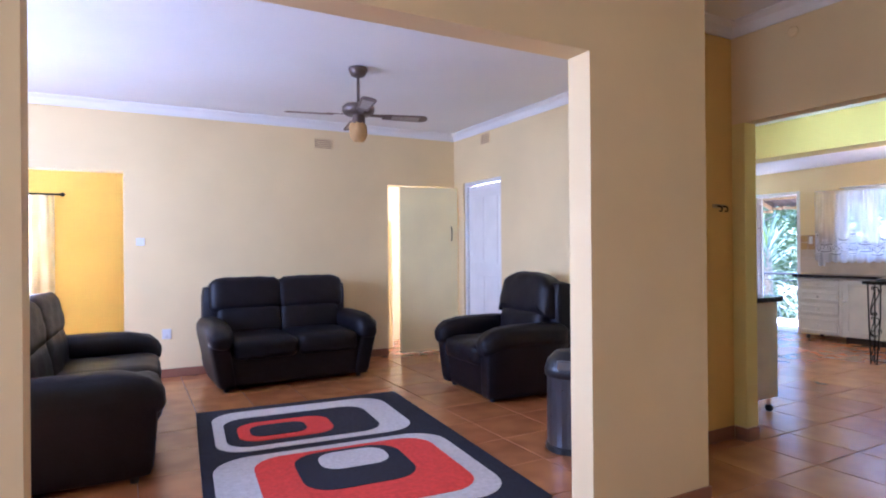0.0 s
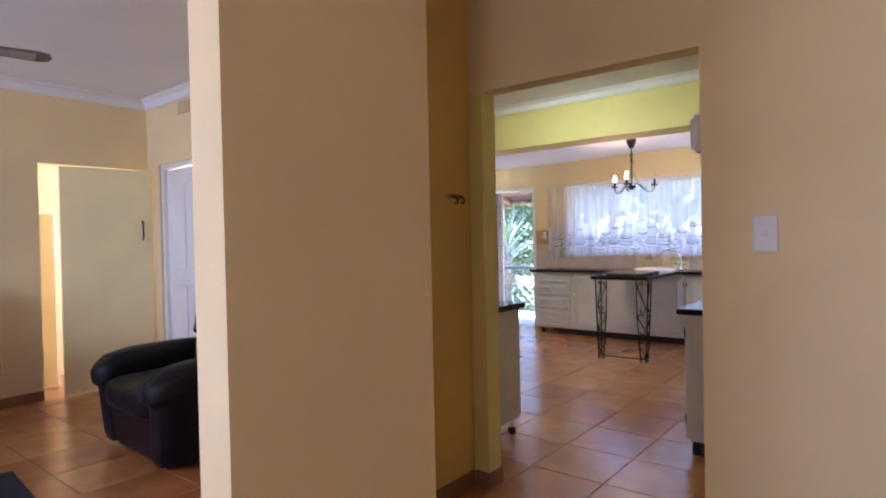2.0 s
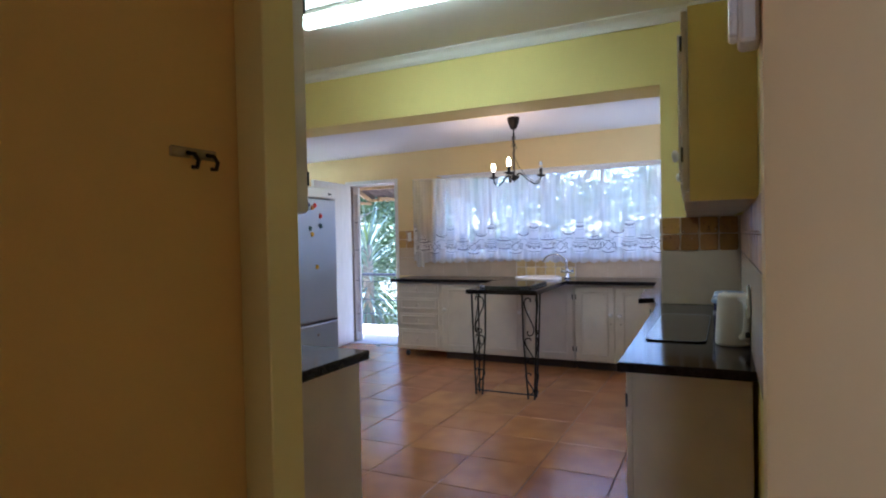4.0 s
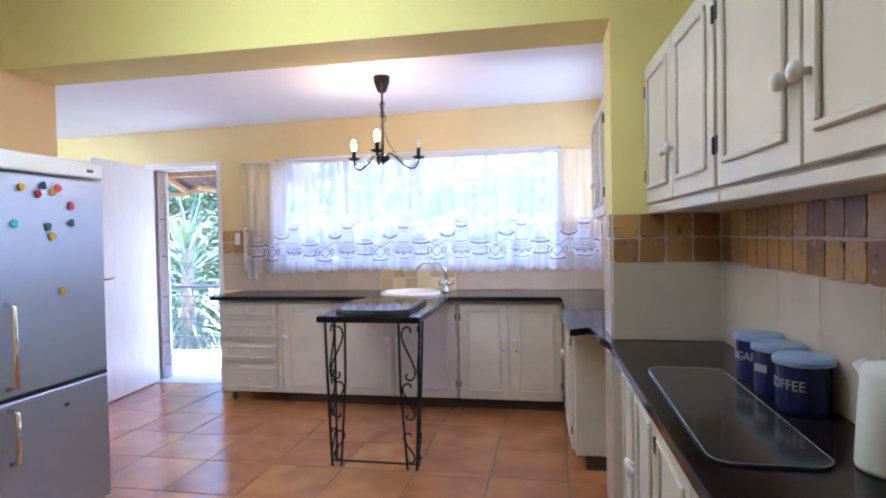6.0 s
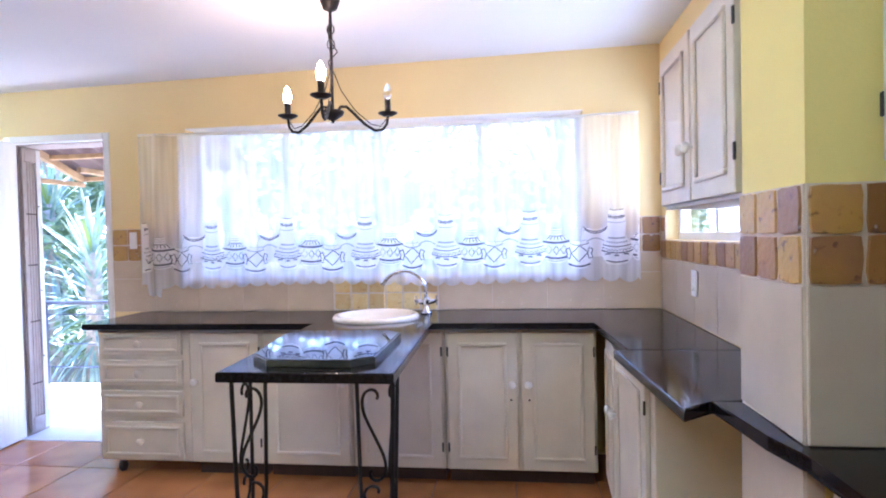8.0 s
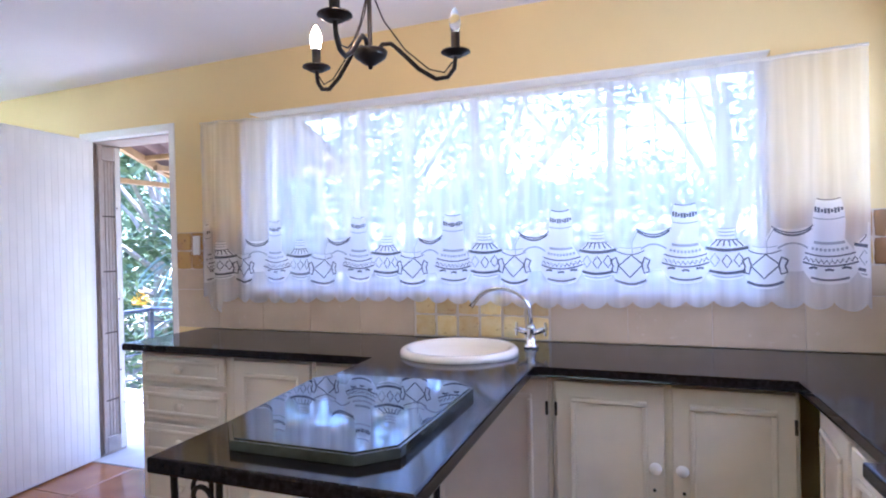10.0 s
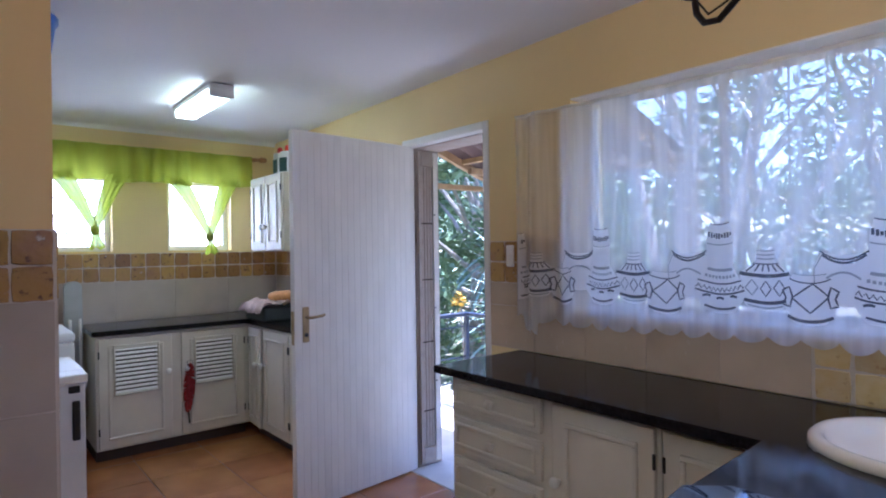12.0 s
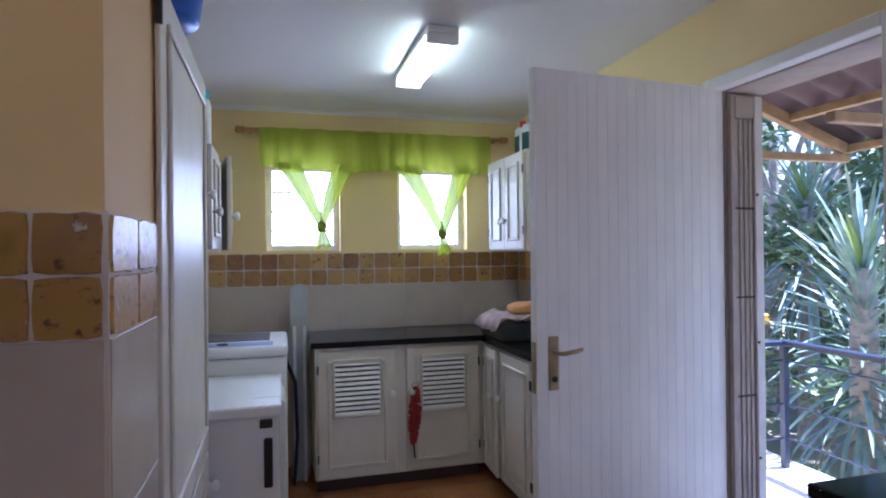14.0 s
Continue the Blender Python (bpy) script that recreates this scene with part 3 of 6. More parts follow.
part("foot", lathe([(0.022, 0), (0.026, 0.02), (0.02, 0.08), (0, 0.081)], 10, pose(0.87, 0.03, 0.0)), M_BLACKPL, c)

# wall cabinets over the hob
G_W = "wall cabinets over the hob"
for x1, x0 in ((6.355, 5.44), (5.43, 4.44)):
    c = cabinet("white painted wall cabinet with panelled doors", (x1, 1.52 - (6.355 - x1) * 0.054), 183.1, x1 - x0, 0.25, 0.63, 1.435, G_W, "wall_cabinet", False)
    w = (x1 - x0 - 0.03) / 2
    add_door(c, 0.01, 1.475, w, 0.58, 1, knob_z=0.17)
    add_door(c, w + 0.02, 1.475, w, 0.58, -1, knob_z=0.17)
    if x0 < 5:
        part("end_panel", box(x1 - x0 + 0.0005, x1 - x0 + 0.006, 0.001, 0.25, 1.436, 2.064, 0.001), M_LEMON, c, "end panel in the wall's yellow")
    part("light_rail", box(0, x1 - x0, -0.012, 0.01, 1.432, 1.466, 0.004), M_CAB, c)

# wall cabinet in front of the side window
c = cabinet("white painted wall cabinet beside the small window", (7.58, 1.66), 180, 0.84, 0.235, 0.62, 1.43, "", "wall_cabinet", False)
add_door(c, 0.01, 1.445, 0.40, 0.59, 1, knob_z=0.18)
add_door(c, 0.43, 1.445, 0.40, 0.59, -1, knob_z=0.18)

# scullery
c = cabinet("white louvred cabinet with two vented doors", (7.165, 7.165), 0, 1.03, 0.51, 0.765, 0.085, "scullery cabinets")
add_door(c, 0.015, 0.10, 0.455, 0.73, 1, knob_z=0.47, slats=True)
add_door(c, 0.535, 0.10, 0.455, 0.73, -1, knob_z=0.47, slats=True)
c = cabinet("white painted scullery cabinet with two doors", (8.20, 7.16), -90, 1.20, 0.45, 0.765, 0.085, "scullery cabinets")
add_door(c, 0.03, 0.10, 0.26, 0.73, 1, knob_z=0.47, swing=4)
add_door(c, 0.31, 0.10, 0.42, 0.73, -1, knob_z=0.47)
add_door(c, 0.75, 0.10, 0.42, 0.73, 1, knob_z=0.47)
c = cabinet("small white wall cabinet with two doors", (8.37, 7.48), -90, 0.60, 0.28, 0.60, 1.40, "", "wall_cabinet", False)
add_door(c, 0.01, 1.41, 0.285, 0.58, 1, knob_z=0.18)
add_door(c, 0.305, 1.41, 0.285, 0.58, -1, knob_z=0.18)
c = cabinet("white wall cabinet with its door standing open", (6.69, 6.30), 90, 0.62, 0.55, 0.46, 1.41, "", "wall_cabinet", False)
add_door(c, 0.01, 1.42, 0.30, 0.44, -1, knob_z=0.16)
add_door(c, 0.31, 1.42, 0.30, 0.44, -1, knob_z=0.16, swing=10)

# tall cupboard with two stacked doors
c = thing("tall_cupboard", "tall white built-in cupboard with panelled doors", "cupboard", "", (6.69, 5.30, 0), 90.6)
part("body", box(0, 0.88, 0, 0.54, 0.0, 2.07, 0.004), M_CAB, c)
for z, h in ((0.04, 0.60), (0.66, 1.40)):
    d = door_leaf("door", 0.94, h, c, 0.085, 0.013)
    d.location = (-0.09, -0.0265, z)
    for hz in (0.06, h - 0.12):
        part("hinge", box(-0.012, 0.004, -0.006, 0.010, hz, hz + 0.07, 0.002), M_BLACKPL, d, "small black hinge")
    k = part("knob", knob(), M_WHITE, d, smooth=True)
    k.location = (0.90, 0, 0.97 if h > 1 else h * 0.8)

# trolley cabinet beside the doorway
c = thing("trolley_cabinet", "cream kitchen trolley with dark granite top on castors", "trolley", "", (4.325, 2.635, 0), 90)
part("body", box(0, 0.72, 0, 0.43, 0.12, 0.85, 0.004), M_CAB, c)
part("granite_top", box(-0.03, 0.76, -0.03, 0.44, 0.852, 0.89, 0.005), M_GRANITE, c, "dark granite top")
for kx in (0.02, 0.37):
    d = door_leaf("door", 0.33, 0.69, c)
    d.location = (kx, -0.021, 0.14)
for cx, cy in ((0.05, 0.04), (0.67, 0.04), (0.05, 0.39), (0.67, 0.39)):
    k = part("castor", lathe([(0, -0.011), (0.026, -0.011), (0.03, -0.006), (0.03, 0.006), (0.026, 0.011), (0, 0.011)], 14, pose(cx, cy, 0.03, 90)), M_BLACKPL, c)
    part("fork", box(cx - 0.008, cx + 0.008, cy - 0.018, cy + 0.018, 0.05, 0.121, 0.003), M_STEEL, k)

c = cabinet("white wall cabinet above the trolley", (4.03, 2.64), 90, 0.9, 0.27, 0.85, 1.43, "", "wall_cabinet", False)
add_door(c, 0.01, 1.44, 0.43, 0.83, 1)
add_door(c, 0.45, 1.44, 0.43, 0.83, -1)

# ---- worktops ----


def worktop(label, poly, z0=0.851, z1=0.886):
    return tagged(part("worktop", prism(poly, z0, z1, 0.006), M_GRANITE), label, "worktop")


sink_top = worktop("polished black granite worktop under the window", [(8.098, 4.755), (8.098, 1.888), (7.387, 1.855), (7.387, 1.424), (8.656, 1.424), (8.656, 4.755)])
worktop("black granite worktop of the end cabinet", [(6.605, 1.862), (6.692, 1.775), (6.692, 1.688), (6.704, 1.688), (6.704, 1.424), (7.385, 1.424), (7.385, 1.912)])
worktop("black granite worktop beside the hob", [(4.48, 1.66), (4.48, 1.224), (6.356, 1.224), (6.356, 1.688), (6.690, 1.688), (6.690, 1.768), (6.42, 1.735), (6.30, 1.700)])
worktop("dark scullery worktop with a metal edge", [(7.14, 7.13), (8.17, 7.13), (8.17, 5.95), (8.656, 5.95), (8.656, 7.686), (7.14, 7.686)])

pen = thing("peninsula_table", "black granite peninsula on scrolled wrought-iron legs", "table", "", (0, 0, 0))
pen_top = part("granite_top", prism([(6.945, 2.69), (8.096, 2.725), (8.096, 3.375), (6.945, 3.318)], 0.855, 0.892, 0.006), M_GRANITE, pen, "polished black granite top")


def scroll(a, b):
    """An S scroll in the (u, z) plane between two heights, curled in at both ends."""
    (u0, z0), (u1, z1) = a, b
    n, pts, x, y = 44, [], 0.0, 0.0
    for k in range(n + 1):
        q = 2 * k / n - 1
        th = radians(62) + 4.6 * abs(q) ** 3.2
        pts.append((x, y))
        x, y = x + math.cos(th), y + math.sin(th)
    xs, ys = [p[0] for p in pts], [p[1] for p in pts]
    w, h = max(xs) - min(xs), max(ys) - min(ys)
    return [((u0 + u1) / 2 + ((p[0] - min(xs)) / w - 0.5) * 0.098, z0 + (p[1] - min(ys)) / h * (z1 - z0)) for p in pts]


def scroll_leg(y_out, inward, back):
    """Three thin rods leaning together, with S scrolls between them: one corner leg."""
    leg = part("leg", tube([(6.975, y_out, 0.855), (6.972, y_out + inward * 0.01, 0.5), (6.965, y_out + inward * 0.03, 0.0)], 0.008), M_IRON, pen)
    top_in, bot_in = y_out + inward * 0.125, y_out + inward * 0.085
    part("rod", tube([(6.975, top_in, 0.855), (6.972, top_in - inward * 0.005, 0.5), (6.967, bot_in, 0.0)], 0.007), M_IRON, leg)
    part("rod", tube([(7.10, y_out + inward * 0.01, 0.855), (7.075, y_out + inward * 0.02, 0.45), (7.03, y_out + inward * 0.035, 0.0)], 0.007), M_IRON, leg)
    for z0, z1 in ((0.52, 0.83), (0.29, 0.50), (0.04, 0.21)):
        f = 1 - (0.86 - z0) * 0.35
        mid = y_out + inward * (0.065 + 0.01 * (1 - z0))
        part("scroll", tube([(6.975, mid + inward * (u - 0.0) * 0.9 * f, z) for u, z in scroll((-0.006, z0), (0.006, z1))], 0.0056, 6), M_IRON, leg)
        part("scroll", tube([(7.035 - (1 - z0) * 0.02 + u * 0.9 * f, y_out + inward * 0.02, z) for u, z in scroll((-0.006, z0), (0.006, z1))], 0.0056, 6), M_IRON, leg)


scroll_leg(3.275, -1, 0.1)
scroll_leg(2.70, 1, 0.1)
part("foot_bar", tube([(6.967, 3.24, 0.035), (6.967, 2.735, 0.035)], 0.0055), M_IRON, pen)

# glass board on the peninsula
b = thing("glass_board", "thick clear octagonal glass board on the granite", "board", "", (0, 0, 0.893))
octo = [(7.03, 2.86), (7.10, 2.79), (7.62, 2.80), (7.69, 2.87), (7.68, 3.27), (7.61, 3.335), (7.14, 3.27), (7.03, 3.17)]
M_BOARDGLASS = mat("smoked_mirror_glass", (0.12, 0.145, 0.18), 0.02, 1.0, var=0.02, scale=5, bump=0.0, rv=0.05)
M_GEDGE = mat("green_glass_edge", (0.05, 0.052, 0.043), 0.1, var=0.5, scale=9, bump=0.0)
part("edge", prism(octo, 0.0, 0.022, 0.0), M_GEDGE, b, "greenish bevelled glass edge")
part("top_plate", prism([(x + (7.355 - x) * 0.03, y + (3.06 - y) * 0.03) for x, y in octo], 0.0222, 0.025, 0.001), M_BOARDGLASS, b)

# sink and tap


def cut_round(ob, x, y, r):
    """Cuts a round hole through a slab."""
    tool = new("tool", bpy.data.meshes.new("tool"))
    bm = lathe([(0, 0.80), (r, 0.80), (r, 0.95), (0, 0.95)], 48, pose(x, y, 0))
    bmesh.ops.recalc_face_normals(bm, faces=bm.faces[:])
    bm.to_mesh(tool.data)
    bm.free()
    b2 = bmesh.new()
    b2.from_mesh(ob.data)
    bmesh.ops.recalc_face_normals(b2, faces=b2.faces[:])
    b2.to_mesh(ob.data)
    b2.free()
    mod = ob.modifiers.new("cut", "BOOLEAN")
    mod.operation, mod.object, mod.solver = "DIFFERENCE", tool, "EXACT"
    bpy.context.view_layer.update()
    me = bpy.data.meshes.new_from_object(ob.evaluated_get(bpy.context.evaluated_depsgraph_get()))
    ob.modifiers.remove(mod)
    ob.data = me
    bpy.data.objects.remove(tool)


cut_round(sink_top, 8.26, 3.07, 0.222)
cut_round(pen_top, 8.26, 3.07, 0.222)
s = thing("sink", "round cream ceramic basin set in the worktop", "sink", "", (8.26, 3.07, 0.887))
part("bowl", lathe([(0, -0.066), (0.10, -0.063), (0.15, -0.052), (0.182, -0.03), (0.198, 0.0), (0.205, 0.022), (0.214, 0.030), (0.230, 0.030), (0.241, 0.020), (0.243, 0.0), (0.215, 0.0005)], 48), M_CERAMIC, s, smooth=True)
part("plug", lathe([(0, -0.060), (0.022, -0.060), (0.026, -0.0645)], 16), M_STEEL, s)
t = thing("mixer_tap", "chrome swan-neck mixer tap with cross handles", "tap", "", (8.46, 2.815, 0.887))
part("base", lathe([(0, 0), (0.032, 0), (0.030, 0.012), (0.02, 0.02), (0.018, 0.075), (0.022, 0.085), (0.014, 0.1), (0, 0.102)], 18), M_STEEL, t, smooth=True)
arc = [(0, 0, 0.09), (0, 0, 0.13)] + [(-0.03 * k / 14, 0.128 - 0.128 * math.cos(radians(150 * k / 14)), 0.14 + 0.115 * math.sin(radians(150 * k / 14))) for k in range(1, 15)] + [(-0.03, 0.256, 0.175)]
part("spout", tube(arc, 0.0105, 10), M_STEEL, t, smooth=True)
for sx in (-1, 1):
    part("handle_stem", tube([(0, 0, 0.06), (0.0, -0.055 * sx, 0.078)], 0.012, 10), M_STEEL, t, smooth=True)
    part("cross_handle", tube([(-0.028, -0.062 * sx, 0.08), (0.028, -0.062 * sx, 0.08)], 0.006, 8), M_STEEL, t)
    part("cross_handle", tube([(0, -0.062 * sx, 0.052), (0, -0.062 * sx, 0.108)], 0.006, 8), M_STEEL, t)

# ---- hob, canisters, kettle ----
h = thing("hob", "grey glass hob plate set on the worktop", "hob", "", (0, 0, 0.887))
M_HOB = mat("hob_glass", (0.05, 0.045, 0.045), 0.08, var=0.1, scale=8, bump=0.0)
part("glass_plate", prism(rounded(4.95, 5.80, 1.388, 1.625, 0.05), 0, 0.006, 0.002), M_HOB, h)
part("rim", tube([(x, y, 0.006) for x, y in rounded(4.95, 5.80, 1.388, 1.625, 0.05)], 0.0011, 5, True), M_LETTER, h, "thin grey rim")


def lettering(text, size, parent, radius, z, turn):
    """Words bent round a canister's side."""
    cu = bpy.data.curves.new("letters", "FONT")
    cu.body, cu.size, cu.extrude, cu.align_x = text, size, 0.0006, "CENTER"
    tmp = new("letters", cu)
    bpy.context.view_layer.update()
    me = bpy.data.meshes.new_from_object(tmp.evaluated_get(bpy.context.evaluated_depsgraph_get()))
    bpy.data.objects.remove(tmp)
    bm = bmesh.new()
    bm.from_mesh(me)
    bmesh.ops.subdivide_edges(bm, edges=[e for e in bm.edges if e.calc_length() > 0.012], cuts=2)
    for v in bm.verts:
        a = turn + v.co.x / radius
        r = radius + 0.0008 + v.co.z
        v.co = (r * math.sin(a), -r * math.cos(a), z + v.co.y)
    part("lettering", bm, M_LETTER, parent, "pale grey lettering")


for x, y, word in ((5.705, 1.30, "SUGAR"), (5.53, 1.302, ""), (5.355, 1.304, "COFFEE")):
    can = thing("canister", "navy enamel canister with pale blue lid" + (", lettered " + word.lower() if word else ""), "canister", "kitchen canisters", (x, y, 0.887), 0)
    part("body", lathe([(0, 0), (0.066, 0), (0.069, 0.004), (0.069, 0.115), (0, 0.115)], 28), M_NAVY, can, smooth=False)
    part("lid", lathe([(0.069, 0.113), (0.076, 0.115), (0.077, 0.125), (0.07, 0.132), (0, 0.134)], 28), M_LIDBLUE, can, "pale blue lid")
    can.scale = (0.93, 0.93, 1.08)
    if word:
        lettering(word, 0.034, can, 0.0695, 0.058, radians(205) if word == "SUGAR" else radians(205))
    else:
        for j in range(5):
            part("mark", box(-0.02 + j * 0.01, -0.014 + j * 0.01, -0.0705, -0.069, 0.06, 0.08, 0, 1, Matrix.Rotation(radians(205), 4, "Z")), M_LETTER, can, "worn lettering")

k = thing("kettle", "white plastic jug kettle standing on the worktop", "kettle", "", (4.97, 1.302, 0.887), 25)
k.matrix_basis = pose(4.97, 1.288, 0.887, 0, 0, 25) @ Matrix.Scale(0.87, 4)
part("jug", lathe([(0, 0), (0.075, 0), (0.078, 0.01), (0.072, 0.12), (0.066, 0.215), (0.06, 0.232), (0, 0.238)], 24), M_PLASTIC, k, smooth=True)
part("handle", tube([(-0.06, 0, 0.21), (-0.105, 0, 0.215), (-0.125, 0, 0.17), (-0.12, 0, 0.09), (-0.1, 0, 0.05), (-0.068, 0, 0.045)], 0.014, 8), M_PLASTIC, k, smooth=True)
part("spout", tube([(0.055, 0, 0.19), (0.085, 0, 0.225)], 0.018, 8), M_PLASTIC, k)
part("switch", box(-0.135, -0.12, -0.008, 0.008, 0.05, 0.075, 0.003), M_BLACKPL, k)
part("cord", tube([(-0.07, -0.02, 0.03), (-0.12, -0.05, 0.006), (-0.19, -0.02, 0.005), (-0.16, -0.1, 0.02), (-0.12, -0.13, 0.1)], 0.004, 6), M_PLASTIC, k)


def outlet(name, label, at, rz, w, h, switches=1):
    o = thing(name, label, "socket" if "socket" in name else "switch", "", at, rz)
    part("plate", box(-w / 2, w / 2, -0.009, 0.0, -h / 2, h / 2, 0.003, 2), M_PLASTIC, o)
    for j in range(switches):
        zz = (j - (switches - 1) / 2) * 0.035
        part("rocker", box(-0.008, 0.008, -0.013, -0.008, zz - 0.011, zz + 0.011, 0.002), M_WHITE, o)
    if "socket" in name:
        for dx, dz in ((-0.011, -0.03), (0.011, -0.03), (0, -0.012)):
            part("pin_hole", lathe([(0.004, 0), (0.004, 0.0012), (0, 0.0012)], 8, pose(dx, -0.009, dz, 90)), M_BLACKPL, o)
    return o


outlet("light_switch", "white light switch plate on the passage wall", (3.489, 1.021, 1.315), -90, 0.085, 0.135)
outlet("light_switch", "white light switch plate by the yellow room", (0.06, 6.459, 1.375), 0, 0.075, 0.075)
outlet("wall_socket", "white wall socket beside the loveseat", (0.29, 6.459, 0.44), 0, 0.085, 0.10)
outlet("wall_socket", "white double wall socket above the worktop", (7.98, 1.432, 1.09), 180, 0.075, 0.125, 2)
outlet("light_switch", "white switch plate in the tile band", (8.648, 4.80, 1.36), -90, 0.05, 0.11)
outlet("wall_socket", "white wall socket behind the kettle", (4.86, 1.232, 1.07), 180, 0.08, 0.12)
o = thing("intercom_box", "white plastic door-chime box on the doorway jamb", "wall box", "", (3.56, 1.254, 1.66))
part("case", box(-0.035, 0.035, 0.0, 0.035, 0.0, 0.16, 0.008, 2), M_PLASTIC, o)
part("cover", box(-0.025, 0.025, 0.033, 0.05, 0.015, 0.145, 0.006, 2), M_WHITE, o)

k = thing("key_rack", "small dark metal key rack with two hooks", "hook rack", "", (3.35, 2.42, 1.54))
part("plate", box(-0.065, 0.065, -0.008, 0.0, -0.012, 0.012, 0.003), M_BRASS, k)
for hx in (-0.02, 0.035):
    part("hook", tube([(hx, -0.006, 0), (hx, -0.03, -0.005), (hx, -0.042, -0.02), (hx, -0.036, -0.036), (hx, -0.022, -0.034)], 0.005, 7), M_IRON, k)

# ---- fridge ----
f = thing("fridge_freezer", "tall silver fridge-freezer with magnets on its door", "fridge", "", (5.72, 4.20, 0))
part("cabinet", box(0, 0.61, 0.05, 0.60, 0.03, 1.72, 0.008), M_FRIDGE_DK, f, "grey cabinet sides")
part("foot", box(0.03, 0.58, 0.1, 0.55, 0, 0.031), M_BLACKPL, f)
up = part("upper_door", box(0, 0.61, 0, 0.052, 0.70, 1.665, 0.012, 2), M_FRIDGE, f, "brushed silver upper door")
lo = part("lower_door", box(0, 0.61, 0, 0.052, 0.05, 0.685, 0.012, 2), M_FRIDGE, f, "brushed silver freezer door")
part("top_panel", box(0, 0.61, -0.01, 0.05, 1.672, 1.755, 0.01, 2), M_PLASTIC, f, "white control panel")
part("display", box(0.50, 0.54, -0.013, -0.008, 1.70, 1.715, 0.001), M_BLACKPL, f)
part("seam", box(0.002, 0.608, 0.004, 0.05, 0.684, 0.701), M_BLACKPL, f)
for d, z0, z1 in ((up, 0.74, 1.10), (lo, 0.42, 0.65)):
    part("handle", tube([(0.05, 0.0, z0), (0.05, -0.045, z0 + 0.01), (0.05, -0.045, z1 - 0.01), (0.05, 0.0, z1)], 0.011, 8), M_STEEL, d, smooth=True)
part("badge", box(0.33, 0.36, -0.003, 0.002, 0.585, 0.605, 0.001), M_STEEL, lo)
for j, (mx, mz, col) in enumerate(((0.14, 1.60, M_YFLOWER), (0.22, 1.575, M_RED), (0.30, 1.59, M_BREAD), (0.40, 1.53, M_BOTRED), (0.40, 1.45, M_DKGREEN), (0.10, 1.44, M_CYAN), (0.27, 1.43, M_DKGREEN), (0.29, 1.385, M_YFLOWER), (0.33, 1.61, M_BOTRED), (0.34, 1.13, M_YFLOWER), (0.25, 1.615, M_NAVY))):
    mg = thing("fridge_magnet", "small coloured novelty magnet on the fridge door", "magnet", "fridge magnets", (5.72 + mx, 4.195, mz))
    part("disc", prism([(0.017 * math.cos(a) * (1 + 0.3 * math.sin(3 * a + j)), 0.019 * math.sin(a)) for a in [2 * math.pi * q / 10 for q in range(10)]], 0, 0.006, 0.001, Matrix.Rotation(radians(90), 4, "X")), col, mg)

# ---- scullery appliances ----
f = thing("chest_freezer", "white box freezer with a black side handle", "freezer", "", (6.44, 6.19, 0))
part("body", box(0, 0.53, 0, 0.61, 0.03, 0.745, 0.01, 2), M_PLASTIC, f)
part("lid", box(-0.004, 0.54, -0.03, 0.625, 0.75, 0.795, 0.01, 2), M_PLASTIC, f, "white lid")
part("handle", box(0.47, 0.505, -0.018, 0.0, 0.46, 0.66, 0.008, 2), M_BLACKPL, f, "black recessed handle")
part("lock", box(0.455, 0.505, -0.014, 0.0, 0.70, 0.735, 0.003), M_BLACKPL, f)
part("knob", lathe([(0, 0), (0.016, 0), (0.018, 0.014), (0, 0.02)], 12, pose(0.33, 0, 0.33, 90)), M_PLASTIC, f)
part("foot", box(0.03, 0.5, 0.03, 0.58, 0, 0.031), M_BLACKPL, f)
cl = thing("folded_cloth", "white cloth hanging over the freezer lid", "cloth", "", (6.965, 6.30, 0.796))
bm = bmesh.new()
add_prism(bm, [(-0.1, 0), (0.012, 0.0), (0.03, -0.03), (0.03, -0.09), (0.02, -0.1), (0.018, -0.035), (0.008, -0.012), (-0.1, -0.0005)], 0, 0.28, 0.0, Matrix.Rotation(radians(90), 4, "X") @ Matrix.Translation((0, 0, -0.28)))
part("cloth", bm, M_PLASTIC, cl)
w = thing("washing_machine", "white top-loading washing machine", "washing machine", "", (6.44, 6.84, 0))
part("body", box(0, 0.57, 0, 0.56, 0.02, 0.87, 0.015, 2), M_PLASTIC, w)
part("top", box(-0.005, 0.575, -0.005, 0.565, 0.872, 0.93, 0.02, 2), M_PLASTIC, w)
part("window", box(0.04, 0.48, 0.20, 0.50, 0.929, 0.935, 0.003), M_FRIDGE_DK, w, "dark lid window")
part("panel", box(0.06, 0.5, 0.03, 0.13, 0.929, 0.934, 0.002), M_LIDBLUE, w)
part("badge", lathe([(0.028, 0), (0.028, 0.004), (0, 0.004)], 16, pose(0.25, 0.08, 0.934)), M_NAVY, w)
part("foot", box(0.03, 0.54, 0.03, 0.53, 0, 0.021), M_BLACKPL, w)
b = thing("ironing_board", "folded ironing board in a grey cover against the wall", "ironing board", "", (7.09, 7.45, 0))
part("board", prism(rounded(-0.055, 0.055, 0.0, 1.21, 0.045), -0.02, 0.02, 0.006, Matrix.Rotation(radians(86), 4, "X")), M_BOARD, b)
for lx in (-0.03, 0.03):
    part("leg", tube([(lx, -0.03, 0.0), (lx, -0.01, 0.95)], 0.01, 7), M_PLASTIC, b)
part("hose", tube([(-0.04, -0.08, 0.0), (-0.02, -0.1, 0.3), (-0.03, -0.07, 0.62), (-0.1, -0.08, 0.80)], 0.011, 7), M_BLACKPL, b)

